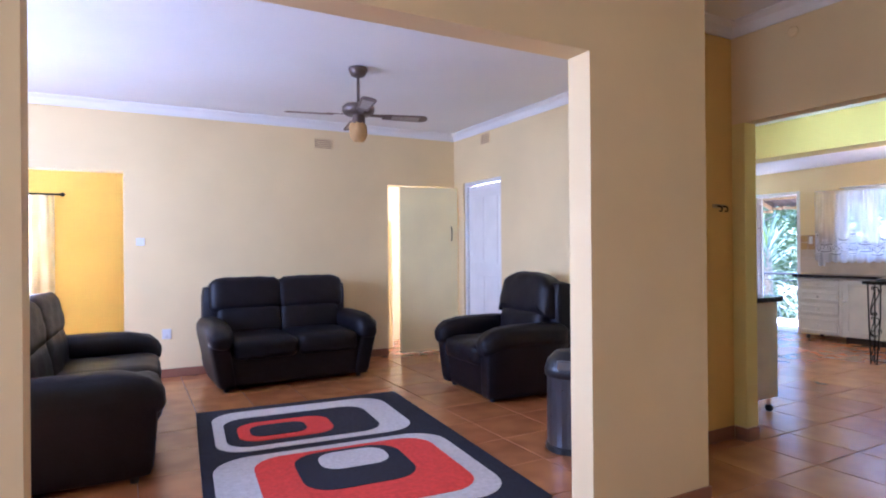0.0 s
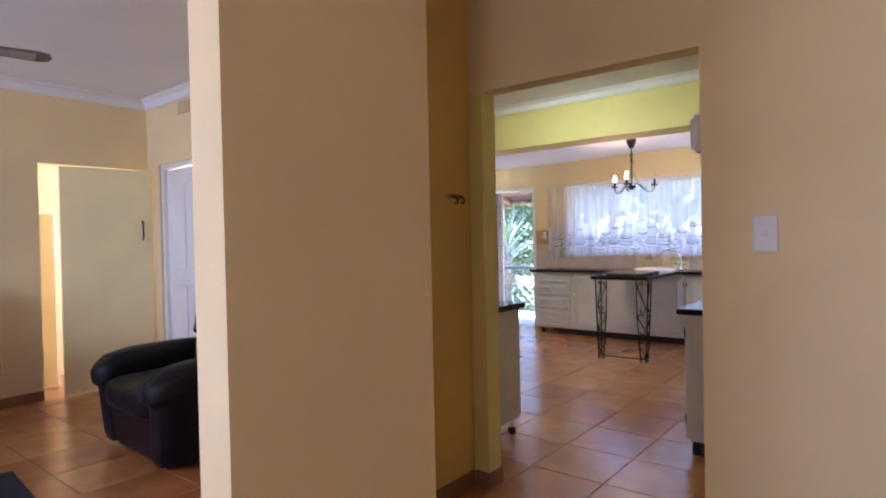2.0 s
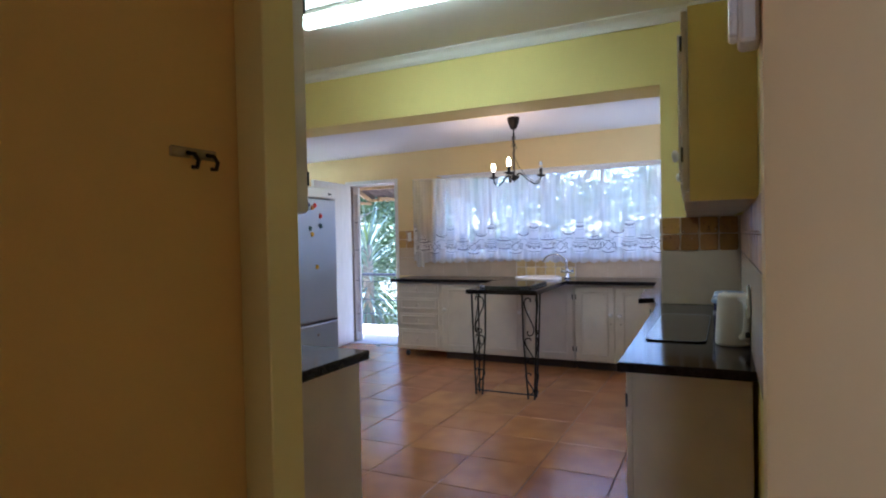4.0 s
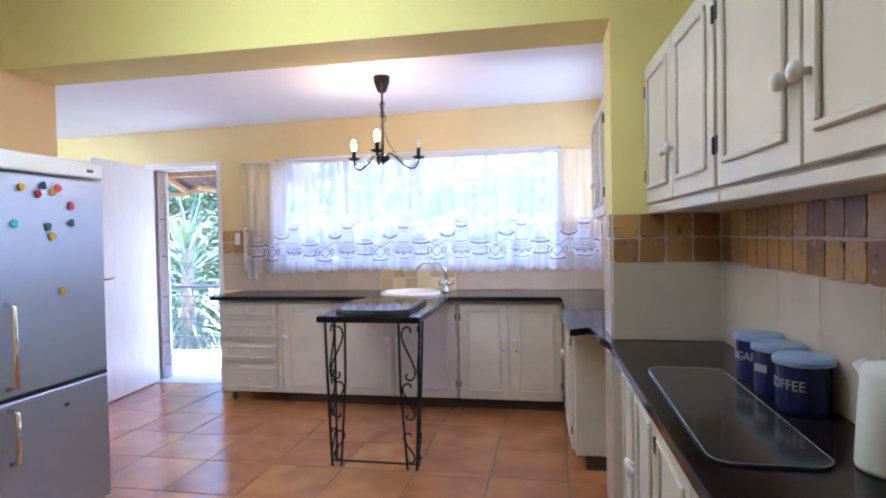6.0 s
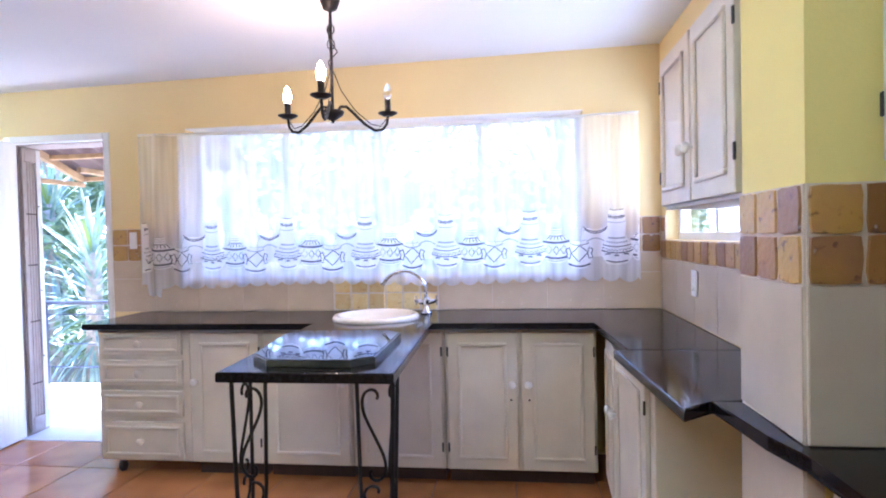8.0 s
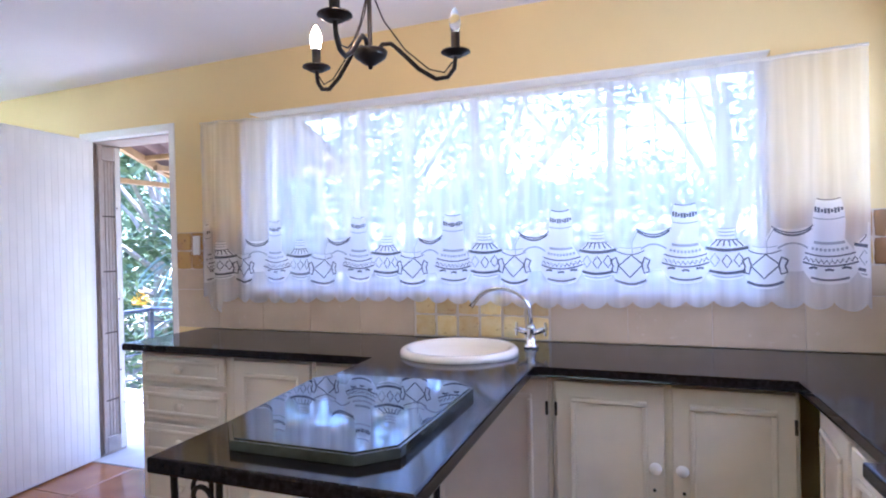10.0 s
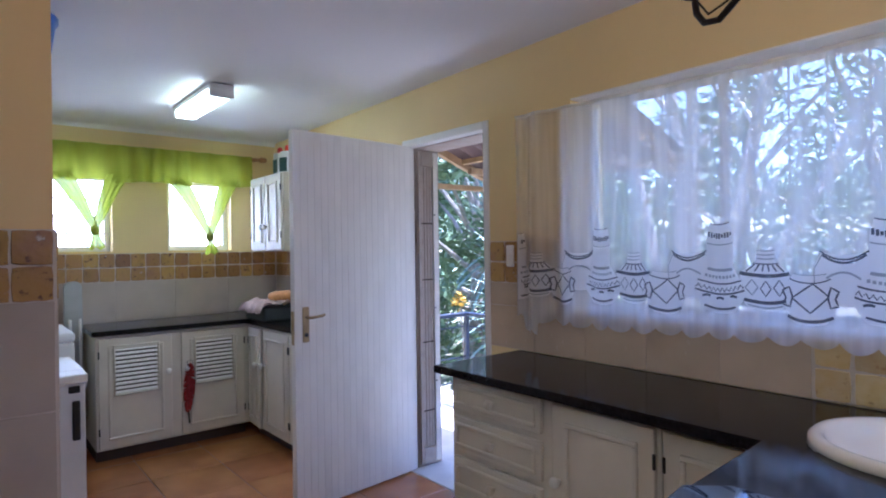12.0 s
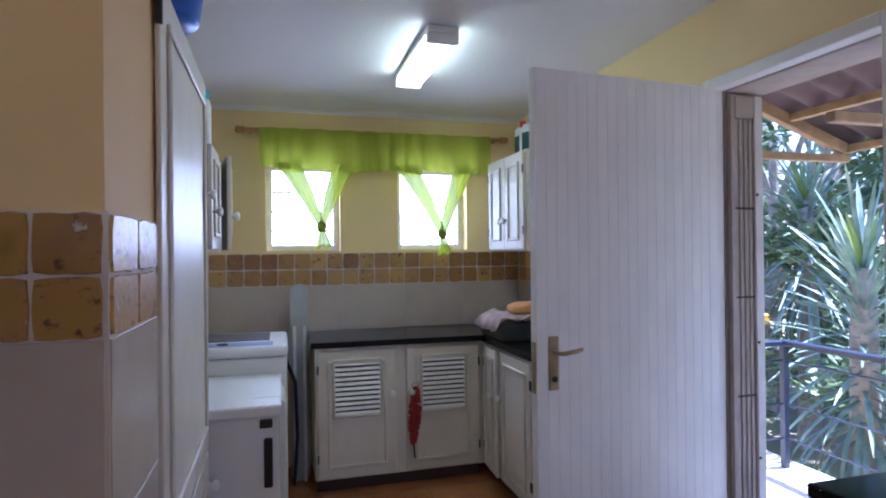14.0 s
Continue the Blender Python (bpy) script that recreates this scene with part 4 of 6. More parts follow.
d = thing("feather_duster", "red fluffy duster hanging on the cabinet door", "duster", "", (7.735, 7.112, 0))
bm = bmesh.new()
for q in range(420):
    a, zz = random.uniform(0, 6.28), random.uniform(0, 1)
    r = 0.033 * (0.5 + math.sin(zz * 2.9) * 0.75)
    z = 0.27 + zz * 0.33
    cx = 0.02 * (zz - 0.3)
    x, y = cx + r * math.cos(a), r * 0.6 * math.sin(a)
    add_tube(bm, [(cx, 0, z + 0.01), (x, y, z - 0.012)], 0.004, 3)
part("fluff", bm, M_RED, d)
part("handle", tube([(0.0, 0, 0.60), (-0.005, 0, 0.28), (0.004, 0, 0.18)], 0.006, 7), M_BLACKPL, d)
part("loop", tube([(0.02 * math.cos(a) + 0.012, 0, 0.61 + 0.02 * math.sin(a)) for a in [q * 0.7 for q in range(9)]], 0.002, 5, True), M_BLACKPL, d)

bs = thing("plastic_basin", "dark dish rack tray on the scullery worktop", "tray", "", (8.30, 6.98, 0.887))
part("tray", box(-0.12, 0.30, -0.16, 0.2, 0, 0.10, 0.015, 2), mat("slate_plastic", (0.06, 0.075, 0.075), 0.5), bs)
bm = bmesh.new()
n = 14
grid = [[bm.verts.new((-0.17 + 0.50 * u / n, -0.2 + 0.42 * v / n, 0.125 + 0.022 * math.sin(u * 1.3) * math.cos(v * 1.7) + 0.015 * random.random() - (0.07 if u == 0 else 0.02 if u == 1 else 0))) for v in range(n + 1)] for u in range(n + 1)]
for u in range(n):
    for v in range(n):
        bm.faces.new((grid[u][v], grid[u + 1][v], grid[u + 1][v + 1], grid[u][v + 1]))
bmesh.ops.solidify(bm, geom=bm.faces[:], thickness=0.006)
tt = tagged(part("tea_towel", bm, M_PAPER, None, smooth=True), "pink and cream tea towel draped over the tray", "towel")
tt.location = (8.30, 6.98, 0.887)
bg = thing("bread_loaf", "golden bread loaf lying on the towel", "bread", "", (8.42, 6.98, 1.02))
part("loaf", pillow(-0.11, 0.12, -0.09, 0.1, 0, 0.065, 0.03, 4, 0.01), M_BREAD, bg, smooth=True)

bt = thing("cleaner_bottle", "white cleaner bottle with red cap on the wall cabinet", "bottle", "", (8.50, 7.22, 2.0))
part("body", prism(rounded(-0.04, 0.04, -0.06, 0.06, 0.025), 0, 0.19, 0.012), M_PLASTIC, bt)
part("label", prism(rounded(-0.0415, 0.0415, -0.045, 0.0615, 0.02), 0.03, 0.14), M_DKGREEN, bt, "dark green label")
part("cap", lathe([(0.022, 0.19), (0.022, 0.225), (0.014, 0.24), (0, 0.24)], 12), M_BOTRED, bt, "red cap")
bt2 = copy_thing(bt, pose(8.50, 7.08, 2.0, 0, 0, 20))
b = thing("spray_bottle", "white bottle with turquoise cap", "bottle", "", (6.655, 6.5, 1.871))
part("body", lathe([(0, 0), (0.034, 0), (0.036, 0.01), (0.036, 0.19), (0.028, 0.215), (0, 0.216)], 16), M_PLASTIC, b, smooth=True)
part("cap", lathe([(0.03, 0.214), (0.03, 0.255), (0, 0.257)], 16), M_CYAN, b, "turquoise cap")
b = thing("blue_tub", "blue plastic tub on top of the tall cupboard", "tub", "", (6.62, 5.56, 2.071))
part("tub", lathe([(0, 0.0), (0.13, 0.0), (0.14, 0.01), (0.175, 0.26), (0.185, 0.262), (0.185, 0.275), (0.168, 0.275), (0.13, 0.02), (0, 0.015)], 28), M_BLUEPL, b, smooth=True)
b = thing("white_bin_lid", "white plastic box on the tall cupboard", "box", "", (6.36, 5.62, 2.071))
part("box", box(-0.1, 0.12, -0.12, 0.12, 0, 0.2, 0.02, 2), M_PLASTIC, b)

# ---- lamps ----


def tube_light(label, x, y0, y1, z, w):
    o = thing("fluorescent_light", label, "ceiling light", "", (x, (y0 + y1) / 2, z))
    L = (y1 - y0) / 2
    part("base", box(-w / 2, w / 2, -L, L, -0.028, 0.0, 0.004), M_PLASTIC, o)
    part("diffuser", prism(rounded(-w / 2 + 0.006, w / 2 - 0.006, -0.072, -0.028, 0.016, 3), -L + 0.03, L - 0.03, 0, Matrix.Rotation(radians(90), 4, "X") ), M_TUBE, o, "glowing white diffuser")
    for e in (-1, 1):
        part("end_cap", box(-w / 2, w / 2, e * L - (0.03 if e > 0 else 0), e * L + (0.03 if e < 0 else 0), -0.076, -0.027, 0.004), M_PLASTIC, o)


tube_light("white fluorescent batten on the kitchen ceiling", 5.32, 2.27, 3.70, H1, 0.13)
tube_light("lit fluorescent batten on the scullery ceiling", 7.66, 6.12, 6.85, 2.368, 0.14)

ch = thing("chandelier", "black wrought-iron three-arm candle chandelier", "chandelier", "", (7.50, 3.05, 0))
part("ceiling_rose", lathe([(0, 2.425), (0.055, 2.425), (0.052, 2.385), (0.03, 2.325), (0.012, 2.315), (0, 2.314)], 20), M_IRON, ch, smooth=True)
part("stem", tube([(0, 0, 2.32), (0, 0, 1.88)], 0.007, 8), M_IRON, ch)
for q in range(4):
    a0 = q * 1.57
    part("chain_link", tube([(0.016 * math.cos(a) * math.cos(a0), 0.016 * math.cos(a) * math.sin(a0), 2.27 - q * 0.032 + 0.022 * math.sin(a)) for a in [2 * math.pi * j / 10 for j in range(10)]], 0.003, 5, True), M_IRON, ch)
part("flex", tube([(0.005, 0, 2.31), (0.03, 0.02, 2.24), (-0.025, 0.0, 2.19), (0.028, -0.02, 2.15), (-0.01, 0.01, 2.10), (0.006, 0, 2.02)], 0.003, 6), M_IRON, ch)
part("hub", lathe([(0, 1.838), (0.006, 1.84), (0.008, 1.85), (0.018, 1.853), (0.044, 1.872), (0.05, 1.888), (0.046, 1.892), (0, 1.893)], 20), M_IRON, ch, smooth=True)
for deg, lit in ((70, True), (188, True), (302, False)):
    ca, sa = math.cos(radians(deg)), math.sin(radians(deg))
    prof = [(0.02, 1.89), (0.035, 1.912), (0.06, 1.915), (0.085, 1.895), (0.14, 1.845), (0.19, 1.818), (0.225, 1.825), (0.245, 1.85), (0.25, 1.885)]
    arm = part("arm", tube([(r * ca, r * sa, z) for r, z in prof], 0.0065, 7), M_IRON, ch, smooth=True)
    part("wire", tube([(r * ca, r * sa, z) for r, z in ((0.008, 2.06), (0.04, 1.98), (0.10, 1.90), (0.17, 1.845), (0.215, 1.838), (0.24, 1.87))], 0.0022, 5), M_IRON, arm)
    m = pose(0.25 * ca, 0.25 * sa, 0)
    part("drip_pan", lathe([(0, 1.885), (0.02, 1.885), (0.044, 1.898), (0.042, 1.902), (0, 1.896)], 18, m), M_IRON, arm)
    part("candle", lathe([(0.0135, 1.898), (0.0135, 1.955), (0, 1.956)], 12, m), M_IRON, arm)
    part("bulb", lathe([(0, 1.955), (0.012, 1.956), (0.0175, 1.98), (0.016, 2.0), (0.008, 2.022), (0, 2.032)], 12, m), M_BULB if lit else M_GLASS, arm, "lit candle bulb" if lit else "unlit clear candle bulb", True)
    if lit:
        lamp = new("candle_lamp", bpy.data.lights.new("candle_lamp", "POINT"))
        lamp.data.energy, lamp.data.color, lamp.data.shadow_soft_size = 0.6, (1.0, 0.62, 0.30), 0.03
        lamp.location = (7.50 + 0.25 * ca, 3.05 + 0.25 * sa, 2.06)

# ---- ceiling fan ----
fan = thing("ceiling_fan", "brown ceiling fan with four blades and glass shades", "ceiling fan", "", (1.585, 4.37, 0))
part("canopy", lathe([(0, 2.738), (0.075, 2.738), (0.078, 2.72), (0.055, 2.675), (0.02, 2.66), (0, 2.66)], 20), M_FANMETAL, fan, smooth=True)
part("rod", tube([(0, 0, 2.67), (0, 0, 2.45)], 0.012, 8), M_FANMETAL, fan)
part("motor", lathe([(0, 2.46), (0.04, 2.458), (0.11, 2.44), (0.13, 2.42), (0.13, 2.385), (0.105, 2.36), (0.04, 2.355), (0, 2.355)], 28), M_FANMETAL, fan, smooth=True)
for deg in (-12, 78, 168, 258):
    m = pose(0, 0, 2.355, 0, 0, deg) @ pose(0, 0, 0, -10, 0, 0)
    bl = part("blade", prism([(0.20, -0.045), (0.52, -0.06), (0.56, -0.045), (0.575, 0.0), (0.56, 0.045), (0.52, 0.06), (0.20, 0.045)], -0.004, 0.004, 0.002, m), M_BLADE, fan)
    part("bracket", prism([(0.09, -0.02), (0.25, -0.03), (0.25, 0.03), (0.09, 0.02)], 0.0042, 0.009, 0.001, m), M_FANMETAL, bl)
    part("cane_inlay", prism([(0.27, -0.03), (0.5, -0.042), (0.5, 0.042), (0.27, 0.03)], -0.0055, -0.0042, 0, m), M_CANE, bl, "pale cane inlay")
part("light_fitter", lathe([(0.05, 2.356), (0.055, 2.30), (0.03, 2.285), (0, 2.285)], 18), M_FANMETAL, fan)
for deg in (20, 140, 260):
    m = pose(0, 0, 2.30, 0, 0, deg) @ pose(0.055, 0, -0.005, 0, 32, 0)
    part("glass_shade", lathe([(0.022, 0.0), (0.036, -0.018), (0.06, -0.06), (0.07, -0.10), (0.064, -0.135), (0.046, -0.15), (0.043, -0.148), (0.061, -0.133), (0.066, -0.10), (0.056, -0.06), (0.032, -0.019)], 18, m), M_AMBER, fan, "amber glass shade", True)

# ---- living room furniture ----


def shaped(bm, fn):
    """Moves every corner of a bmesh by fn(co)."""
    for v in bm.verts:
        v.co = fn(v.co.copy())
    return bm


def creased(amount, f=1.0):
    """Soft leather wrinkles."""
    def fn(c):
        w = math.sin(c.x * 23 * f + 2 * math.sin(c.z * 17)) * math.sin(c.z * 31 * f + c.y * 9) + 0.6 * math.sin(c.x * 61 * f + c.y * 37 + c.z * 19)
        return Vector((c.x, c.y - amount * w, c.z + amount * 0.8 * w))
    return fn


def sofa(name, label, at, rz, w, d, seats, height=0.97):
    """A black leather seat with flared rolled arms and two-tier back cushions; front faces local -y."""
    s = thing(name, label, "sofa" if seats > 1 else "armchair", "black leather suite", at, rz)
    hw, aw = w / 2, 0.20

    def flare(c):
        f = 0.90 + 0.13 * min(max(c.z / 0.5, 0), 1)
        return Vector((c.x * f, c.y + (0.5 - min(c.z, 0.5)) * (0.07 if c.y < 0 else 0.0), c.z))
    part("base", shaped(pillow(-hw + 0.05, hw - 0.05, -d / 2 + 0.03, d / 2 - 0.03, 0.03, 0.36, 0.035, 6), flare), M_LEATHER, s, smooth=True)
    for fx in (-hw + 0.16, hw - 0.16):
        for fy in (-d / 2 + 0.13, d / 2 - 0.10):
            part("foot", lathe([(0.022, 0), (0.028, 0.05), (0, 0.051)], 10, pose(fx, fy, 0)), M_BLACKPL, s)
    cw = (w - 2 * aw) / seats
    lean = pose(0, d / 2 - 0.30, 0.42, -10, 0, 0)
    for q in range(seats):
        x0 = -hw + aw + q * cw
        first, last = q == 0, q == seats - 1
        part("seat_cushion", shaped(pillow(x0 + 0.001, x0 + cw - 0.001, -d / 2 - 0.005, d / 2 - 0.24, 0.28, 0.475, 0.065, 9, 0.012), creased(0.004)), M_LEATHER, s, smooth=True)
        bm = shaped(pillow(x0 - (0.02 if first else 0), x0 + cw + (0.02 if last else 0), -0.045, 0.17, 0.0, 0.31, 0.05, 9, 0.012), creased(0.004))
        part("lumbar_cushion", shaped(bm, lambda c: lean @ c), M_LEATHER, s, smooth=True)
        x_a, x_b = x0 - (0.08 if first else 0.012), x0 + cw + (0.08 if last else 0.012)

        def crown(c, xa=x_a, xb=x_b):
            u = 2 * (c.x - xa) / (xb - xa) - 1
            if c.z > 0.35:
                c.z -= 0.022 * u ** 6 if seats > 1 else 0.11 * abs(u) ** 2.6
            return c
        bm = shaped(shaped(pillow(x_a, x_b, -0.05, 0.19, 0.255, height - 0.405, 0.06, 10, 0.010), crown), creased(0.005))
        part("head_cushion", shaped(bm, lambda c: lean @ c), M_LEATHER, s, smooth=True)
    part("back_frame", pillow(-hw + 0.06, hw - 0.06, d / 2 - 0.19, d / 2, 0.1, height - 0.075, 0.05, 7), M_LEATHER, s, smooth=True)
    for e in (-1, 1):
        a0, a1 = sorted((e * (hw - aw), e * hw))
        part("arm", shaped(pillow(a0 + 0.015, a1 - 0.005, -d / 2 + 0.005, d / 2 - 0.10, 0.025, 0.54, 0.05, 7), flare), M_LEATHER, s, smooth=True)

        def droop(c):
            front = max(0.0, (-d / 2 + 0.26 - c.y) / 0.26)
            c.z -= 0.055 * front ** 1.8
            return c
        bm = pillow(a0 + 0.0, a1 + 0.012, -d / 2 - 0.018, d / 2 - 0.10, 0.43, 0.625, 0.075, 10, 0.010)
        part("arm_pad", shaped(shaped(bm, droop), creased(0.005)), M_LEATHER, s, smooth=True)
    return s


sofa("loveseat", "black leather two-seat sofa with padded arms", (1.35, 5.87, 0), 2, 1.60, 0.93, 2, 1.0)
sofa("armchair", "black leather armchair with high padded back", (2.965, 4.35, 0), -93, 1.02, 0.92, 1, 1.05)
sofa("sofa", "black leather sofa beside the rug", (-0.34, 4.40, 0), 88, 1.95, 0.93, 2)

rug = thing("rug", "navy rug with red and grey rounded-square pattern", "rug", "", (1.12, 3.56, 0), -4.5)
RW, RL = 1.63, 2.46


def rug_piece(name, u0, u1, v0, v1, r, z, material):
    part(name, prism(rounded(u0 - RW / 2, u1 - RW / 2, RL / 2 - v1, RL / 2 - v0, r), z, z + 0.0035, 0.0012), material, rug)


part("navy_field", prism(rounded(-RW / 2, RW / 2, -RL / 2, RL / 2, 0.01, 2), 0.001, 0.012, 0.003), M_RUGN, rug)
for name, u0, u1, v0, v1, r, z, m in (
        ("grey_ring", 0.10, 1.43, 0.13, 1.10, 0.2, 0.0121, M_RUGW), ("navy_ring", 0.17, 1.21, 0.34, 1.02, 0.16, 0.0157, M_RUGN),
        ("red_ring", 0.25, 0.89, 0.50, 0.94, 0.14, 0.0193, M_RUGR), ("navy_spot", 0.33, 0.71, 0.60, 0.86, 0.09, 0.0229, M_RUGN),
        ("grey_ring", 0.06, 1.50, 1.20, 2.32, 0.22, 0.0121, M_RUGW), ("red_ring", 0.28, 1.38, 1.28, 2.20, 0.18, 0.0157, M_RUGR),
        ("navy_ring", 0.50, 1.14, 1.33, 1.93, 0.17, 0.0193, M_RUGN), ("grey_spot", 0.64, 1.05, 1.38, 1.66, 0.11, 0.0229, M_RUGW)):
    rug_piece(name, u0, u1, v0, v1, r, z, m)

b = thing("waste_bin", "steel waste bin with black swing lid", "bin", "", (2.42, 2.80, 0))
part("body", lathe([(0, 0.02), (0.15, 0.02), (0.155, 0.03), (0.155, 0.47), (0, 0.47)], 28), mat("dark_brushed_steel", (0.10, 0.10, 0.11), 0.3, 0.8, var=0.2), b, smooth=False)
part("base_ring", lathe([(0.15, 0), (0.165, 0.003), (0.165, 0.035), (0.155, 0.04), (0, 0.041)], 28), M_BLACKPL, b)
part("lid", lathe([(0.155, 0.465), (0.168, 0.47), (0.17, 0.51), (0.15, 0.57), (0.10, 0.62), (0, 0.635)], 28), M_BLACKPL, b, "black domed lid", True)
part("flap", box(-0.09, 0.09, -0.17, -0.12, 0.52, 0.58, 0.01, 2, Matrix.Rotation(radians(-40), 4, "Z")), M_FRIDGE_DK, b)

v = thing("wall_vent", "painted louvred air vent high on the wall", "vent", "", (1.93, 6.459, 2.495))
part("frame", tube([(-0.1, -0.004, -0.055), (0.1, -0.004, -0.055), (0.1, -0.004, 0.055), (-0.1, -0.004, 0.055)], 0.006, 4, True), M_CREAM, v)
for q in range(5):
    part("slat", box(-0.098, 0.098, -0.012, -0.001, -0.044 + q * 0.022, -0.032 + q * 0.022, 0.002), M_CREAM, v)
# Brown sheet gives the shaded gaps between the vent's slats.
part("backing", box(-0.1, 0.1, -0.002, 0.0, -0.055, 0.055), M_SKIRT, v)
v2 = copy_thing(v, pose(3.658, 5.71, 2.575, 0, 0, -90))
sm = thing("wall_sensor", "small cream round sensor high on the wall", "sensor", "", (3.489, 2.005, 2.57), -90)
part("case", lathe([(0.034, 0), (0.032, 0.014), (0.02, 0.02), (0, 0.021)], 16, pose(0, 0, 0, 90)), M_CREAM, sm)


def door_frame(name, axis, p0, p1, a0, a1, h, material, label):
    bm = bmesh.new()
    for s, e, z0, z1 in ((a0, a0 + 0.045, 0, h), (a1 - 0.045, a1, 0, h), (a0 + 0.045, a1 - 0.045, h - 0.045, h)):
        if axis == "y":
            add_box(bm, p0, p1, s, e, z0, z1, 0.004)
        else:
            add_box(bm, s, e, p0, p1, z0, z1, 0.004)
    return structure(name, bm, material, label)


# interior doors of the living room
door_frame("trim_door_frame_c", "y", 3.68, 3.745, 5.40, 6.23, 2.10, M_WHITE, "white painted door frame")
d = tagged(thing("door_2", "white painted panel door standing open", "door"), kind="structure")
d.matrix_basis = pose(3.735, 6.185, 0, 0, 0, -90)
part("leaf", box(0, 0.74, -0.02, 0.02, 0.01, 2.04, 0.003), M_WHITE, d)
for z0, z1 in ((0.2, 0.95), (1.1, 1.9)):
    for x0, x1 in ((0.10, 0.34), (0.40, 0.64)):
        part("panel", box(x0, x1, -0.028, -0.019, z0, z1, 0.006), M_WHITE, d)
d = tagged(thing("door_3", "cream-yellow painted door nearly closed", "door"), kind="structure")
d.matrix_basis = pose(2.88, 6.448, 0, 0, 0, -8)
part("leaf", box(0, 0.762, -0.0, 0.04, 0.01, 2.045, 0.003), M_PALEDOOR, d)
part("lever", tube([(0.675, -0.002, 1.56), (0.675, -0.022, 1.53), (0.675, -0.022, 1.40), (0.675, -0.002, 1.38)], 0.007, 7), M_IRON, d, "dark pull handle")
cp = thing("corridor_cupboard", "pale cupboard end seen through the doorway", "cupboard", "", (2.62, 6.9, 0))
part("carcass", box(0, 0.36, 0, 0.5, 0, 1.64, 0.01, 2), M_CREAM, cp)
part("edge", box(0.362, 0.372, 0.02, 0.48, 0.02, 1.6, 0.002), M_WHITE, cp)

# ---- windows ----


def window(name, label, axis, p, a0, a1, z0, z1, mullions, bars, material):
    """Frame, mullions and panes in an opening; p: the plane of the frame."""
    w = tagged(new(name), label, "window", "", "structure")

    def bx(s, e, lo, hi, t, bev=0.003):
        return box(p - t, p + t, s, e, lo, hi, bev) if axis == "y" else box(s, e, p - t, p + t, lo, hi, bev)
    f = 0.04
    for s, e, lo, hi in ((a0, a0 + f, z0, z1), (a1 - f, a1, z0, z1), (a0 + f, a1 - f, z0, z0 + f), (a0 + f, a1 - f, z1 - f, z1)):
        part("window_frame", bx(s, e, lo, hi, 0.022), material, w)
    for s in mullions:
        part("mullion", bx(s - 0.018, s + 0.018, z0 + f, z1 - f, 0.018), material, w)
    for b in bars:
        part("glazing_bar", bx(a0 + f, a1 - f, b - 0.008, b + 0.008, 0.01, 0.002), material, w)
    edges = [a0 + f, *mullions, a1 - f]
    for s, e in zip(edges, edges[1:]):
        q = part("pane", bx(s, e, z0 + f, z1 - f, 0.002, 0), M_GLASS, w)
        q.visible_shadow = False
    return w


window("window_1", "long white steel window behind a sheer curtain", "y", 8.80, 1.87, 4.42, 1.11, 2.085, (2.50, 3.15, 3.78), (), M_WHITE)
window("window_2", "small white window in the sink wall", "x", 1.33, 7.30, 8.56, 1.295, 2.07, (7.93,), (), M_WHITE)
window("window_3", "small white scullery window with glazing bars", "x", 7.80, 6.89, 7.37, 1.415, 1.99, (), (1.55, 1.68, 1.81), M_WHITE)
window("window_4", "small white scullery window", "x", 7.80, 7.762, 8.262, 1.415, 1.99, (), (), M_WHITE)
window("window_5", "white living-room window", "y", -2.58, 3.2, 5.5, 0.9, 2.1, (3.97, 4.73), (), M_WHITE)
# The entry window is unseen, added as an opening for the fill lamp.
window("window_6", "added white entry window, out of view", "y", -2.58, -1.0, 0.2, 0.9, 2.1, (-0.4,), (), M_WHITE)
window("window_7", "white window of the yellow room", "x", 8.28, -2.2, -1.15, 0.9, 2.1, (-1.68,), (), M_WHITE)
structure("trim_window_head", box(8.656, 8.776, 1.872, 4.418, 2.078, 2.0848, 0.001), M_WHITE, "white lining under the window head")
structure("window_sill", box(8.655, 8.78, 1.872, 4.418, 1.105, 1.118, 0.003), M_WHITE, "white painted window sill")

bb = thing("burglar_bars", "thin white steel burglar bars outside the long window", "burglar bars", "", (8.85, 0, 0))
for q in range(20):
    part("upright_bar", tube([(0, 1.93 + q * 0.126, 1.112), (0, 1.93 + q * 0.126, 2.058)], 0.0045, 6), M_WHITE, bb)
for z in (1.30, 1.86, 1.97):
    part("cross_bar", tube([(0.009, 1.872, z), (0.009, 4.418, z)], 0.0045, 6), M_WHITE, bb)
for q in range(4):
    yc = 4.21 - q * 0.63
    part("diamond", tube([(0.018, yc + a, 1.86 + b) for a, b in ((-0.07, 0), (0, 0.09), (0.07, 0), (0, -0.09))], 0.004, 5, True), M_WHITE, bb)

# ---- sink window curtain ----
Y0, Y1, ZT, ZB = 1.555, 4.725, 2.052, 1.065


def top(y):
    """The sagging wire that the curtain hangs from."""
    return ZT - 0.024 * math.sin(math.pi * (y - Y0) / (Y1 - Y0))


def fold(y, z):
    """The curtain's surface: shallow folds, tighter at the gathered end."""
    s = (y - Y0) / (Y1 - Y0)
    g = 1.0 + 2.6 * max(0.0, (s - 0.84) / 0.16)
    w = 0.010 * math.sin(y * 34 + 0.5 * math.sin(y * 5)) * g + 0.007 * math.sin(y * 13 + 1.3) + 0.004 * math.sin(y * 71 + z * 3)
    return 8.612 + w * (0.55 + 0.45 * (ZT - z))


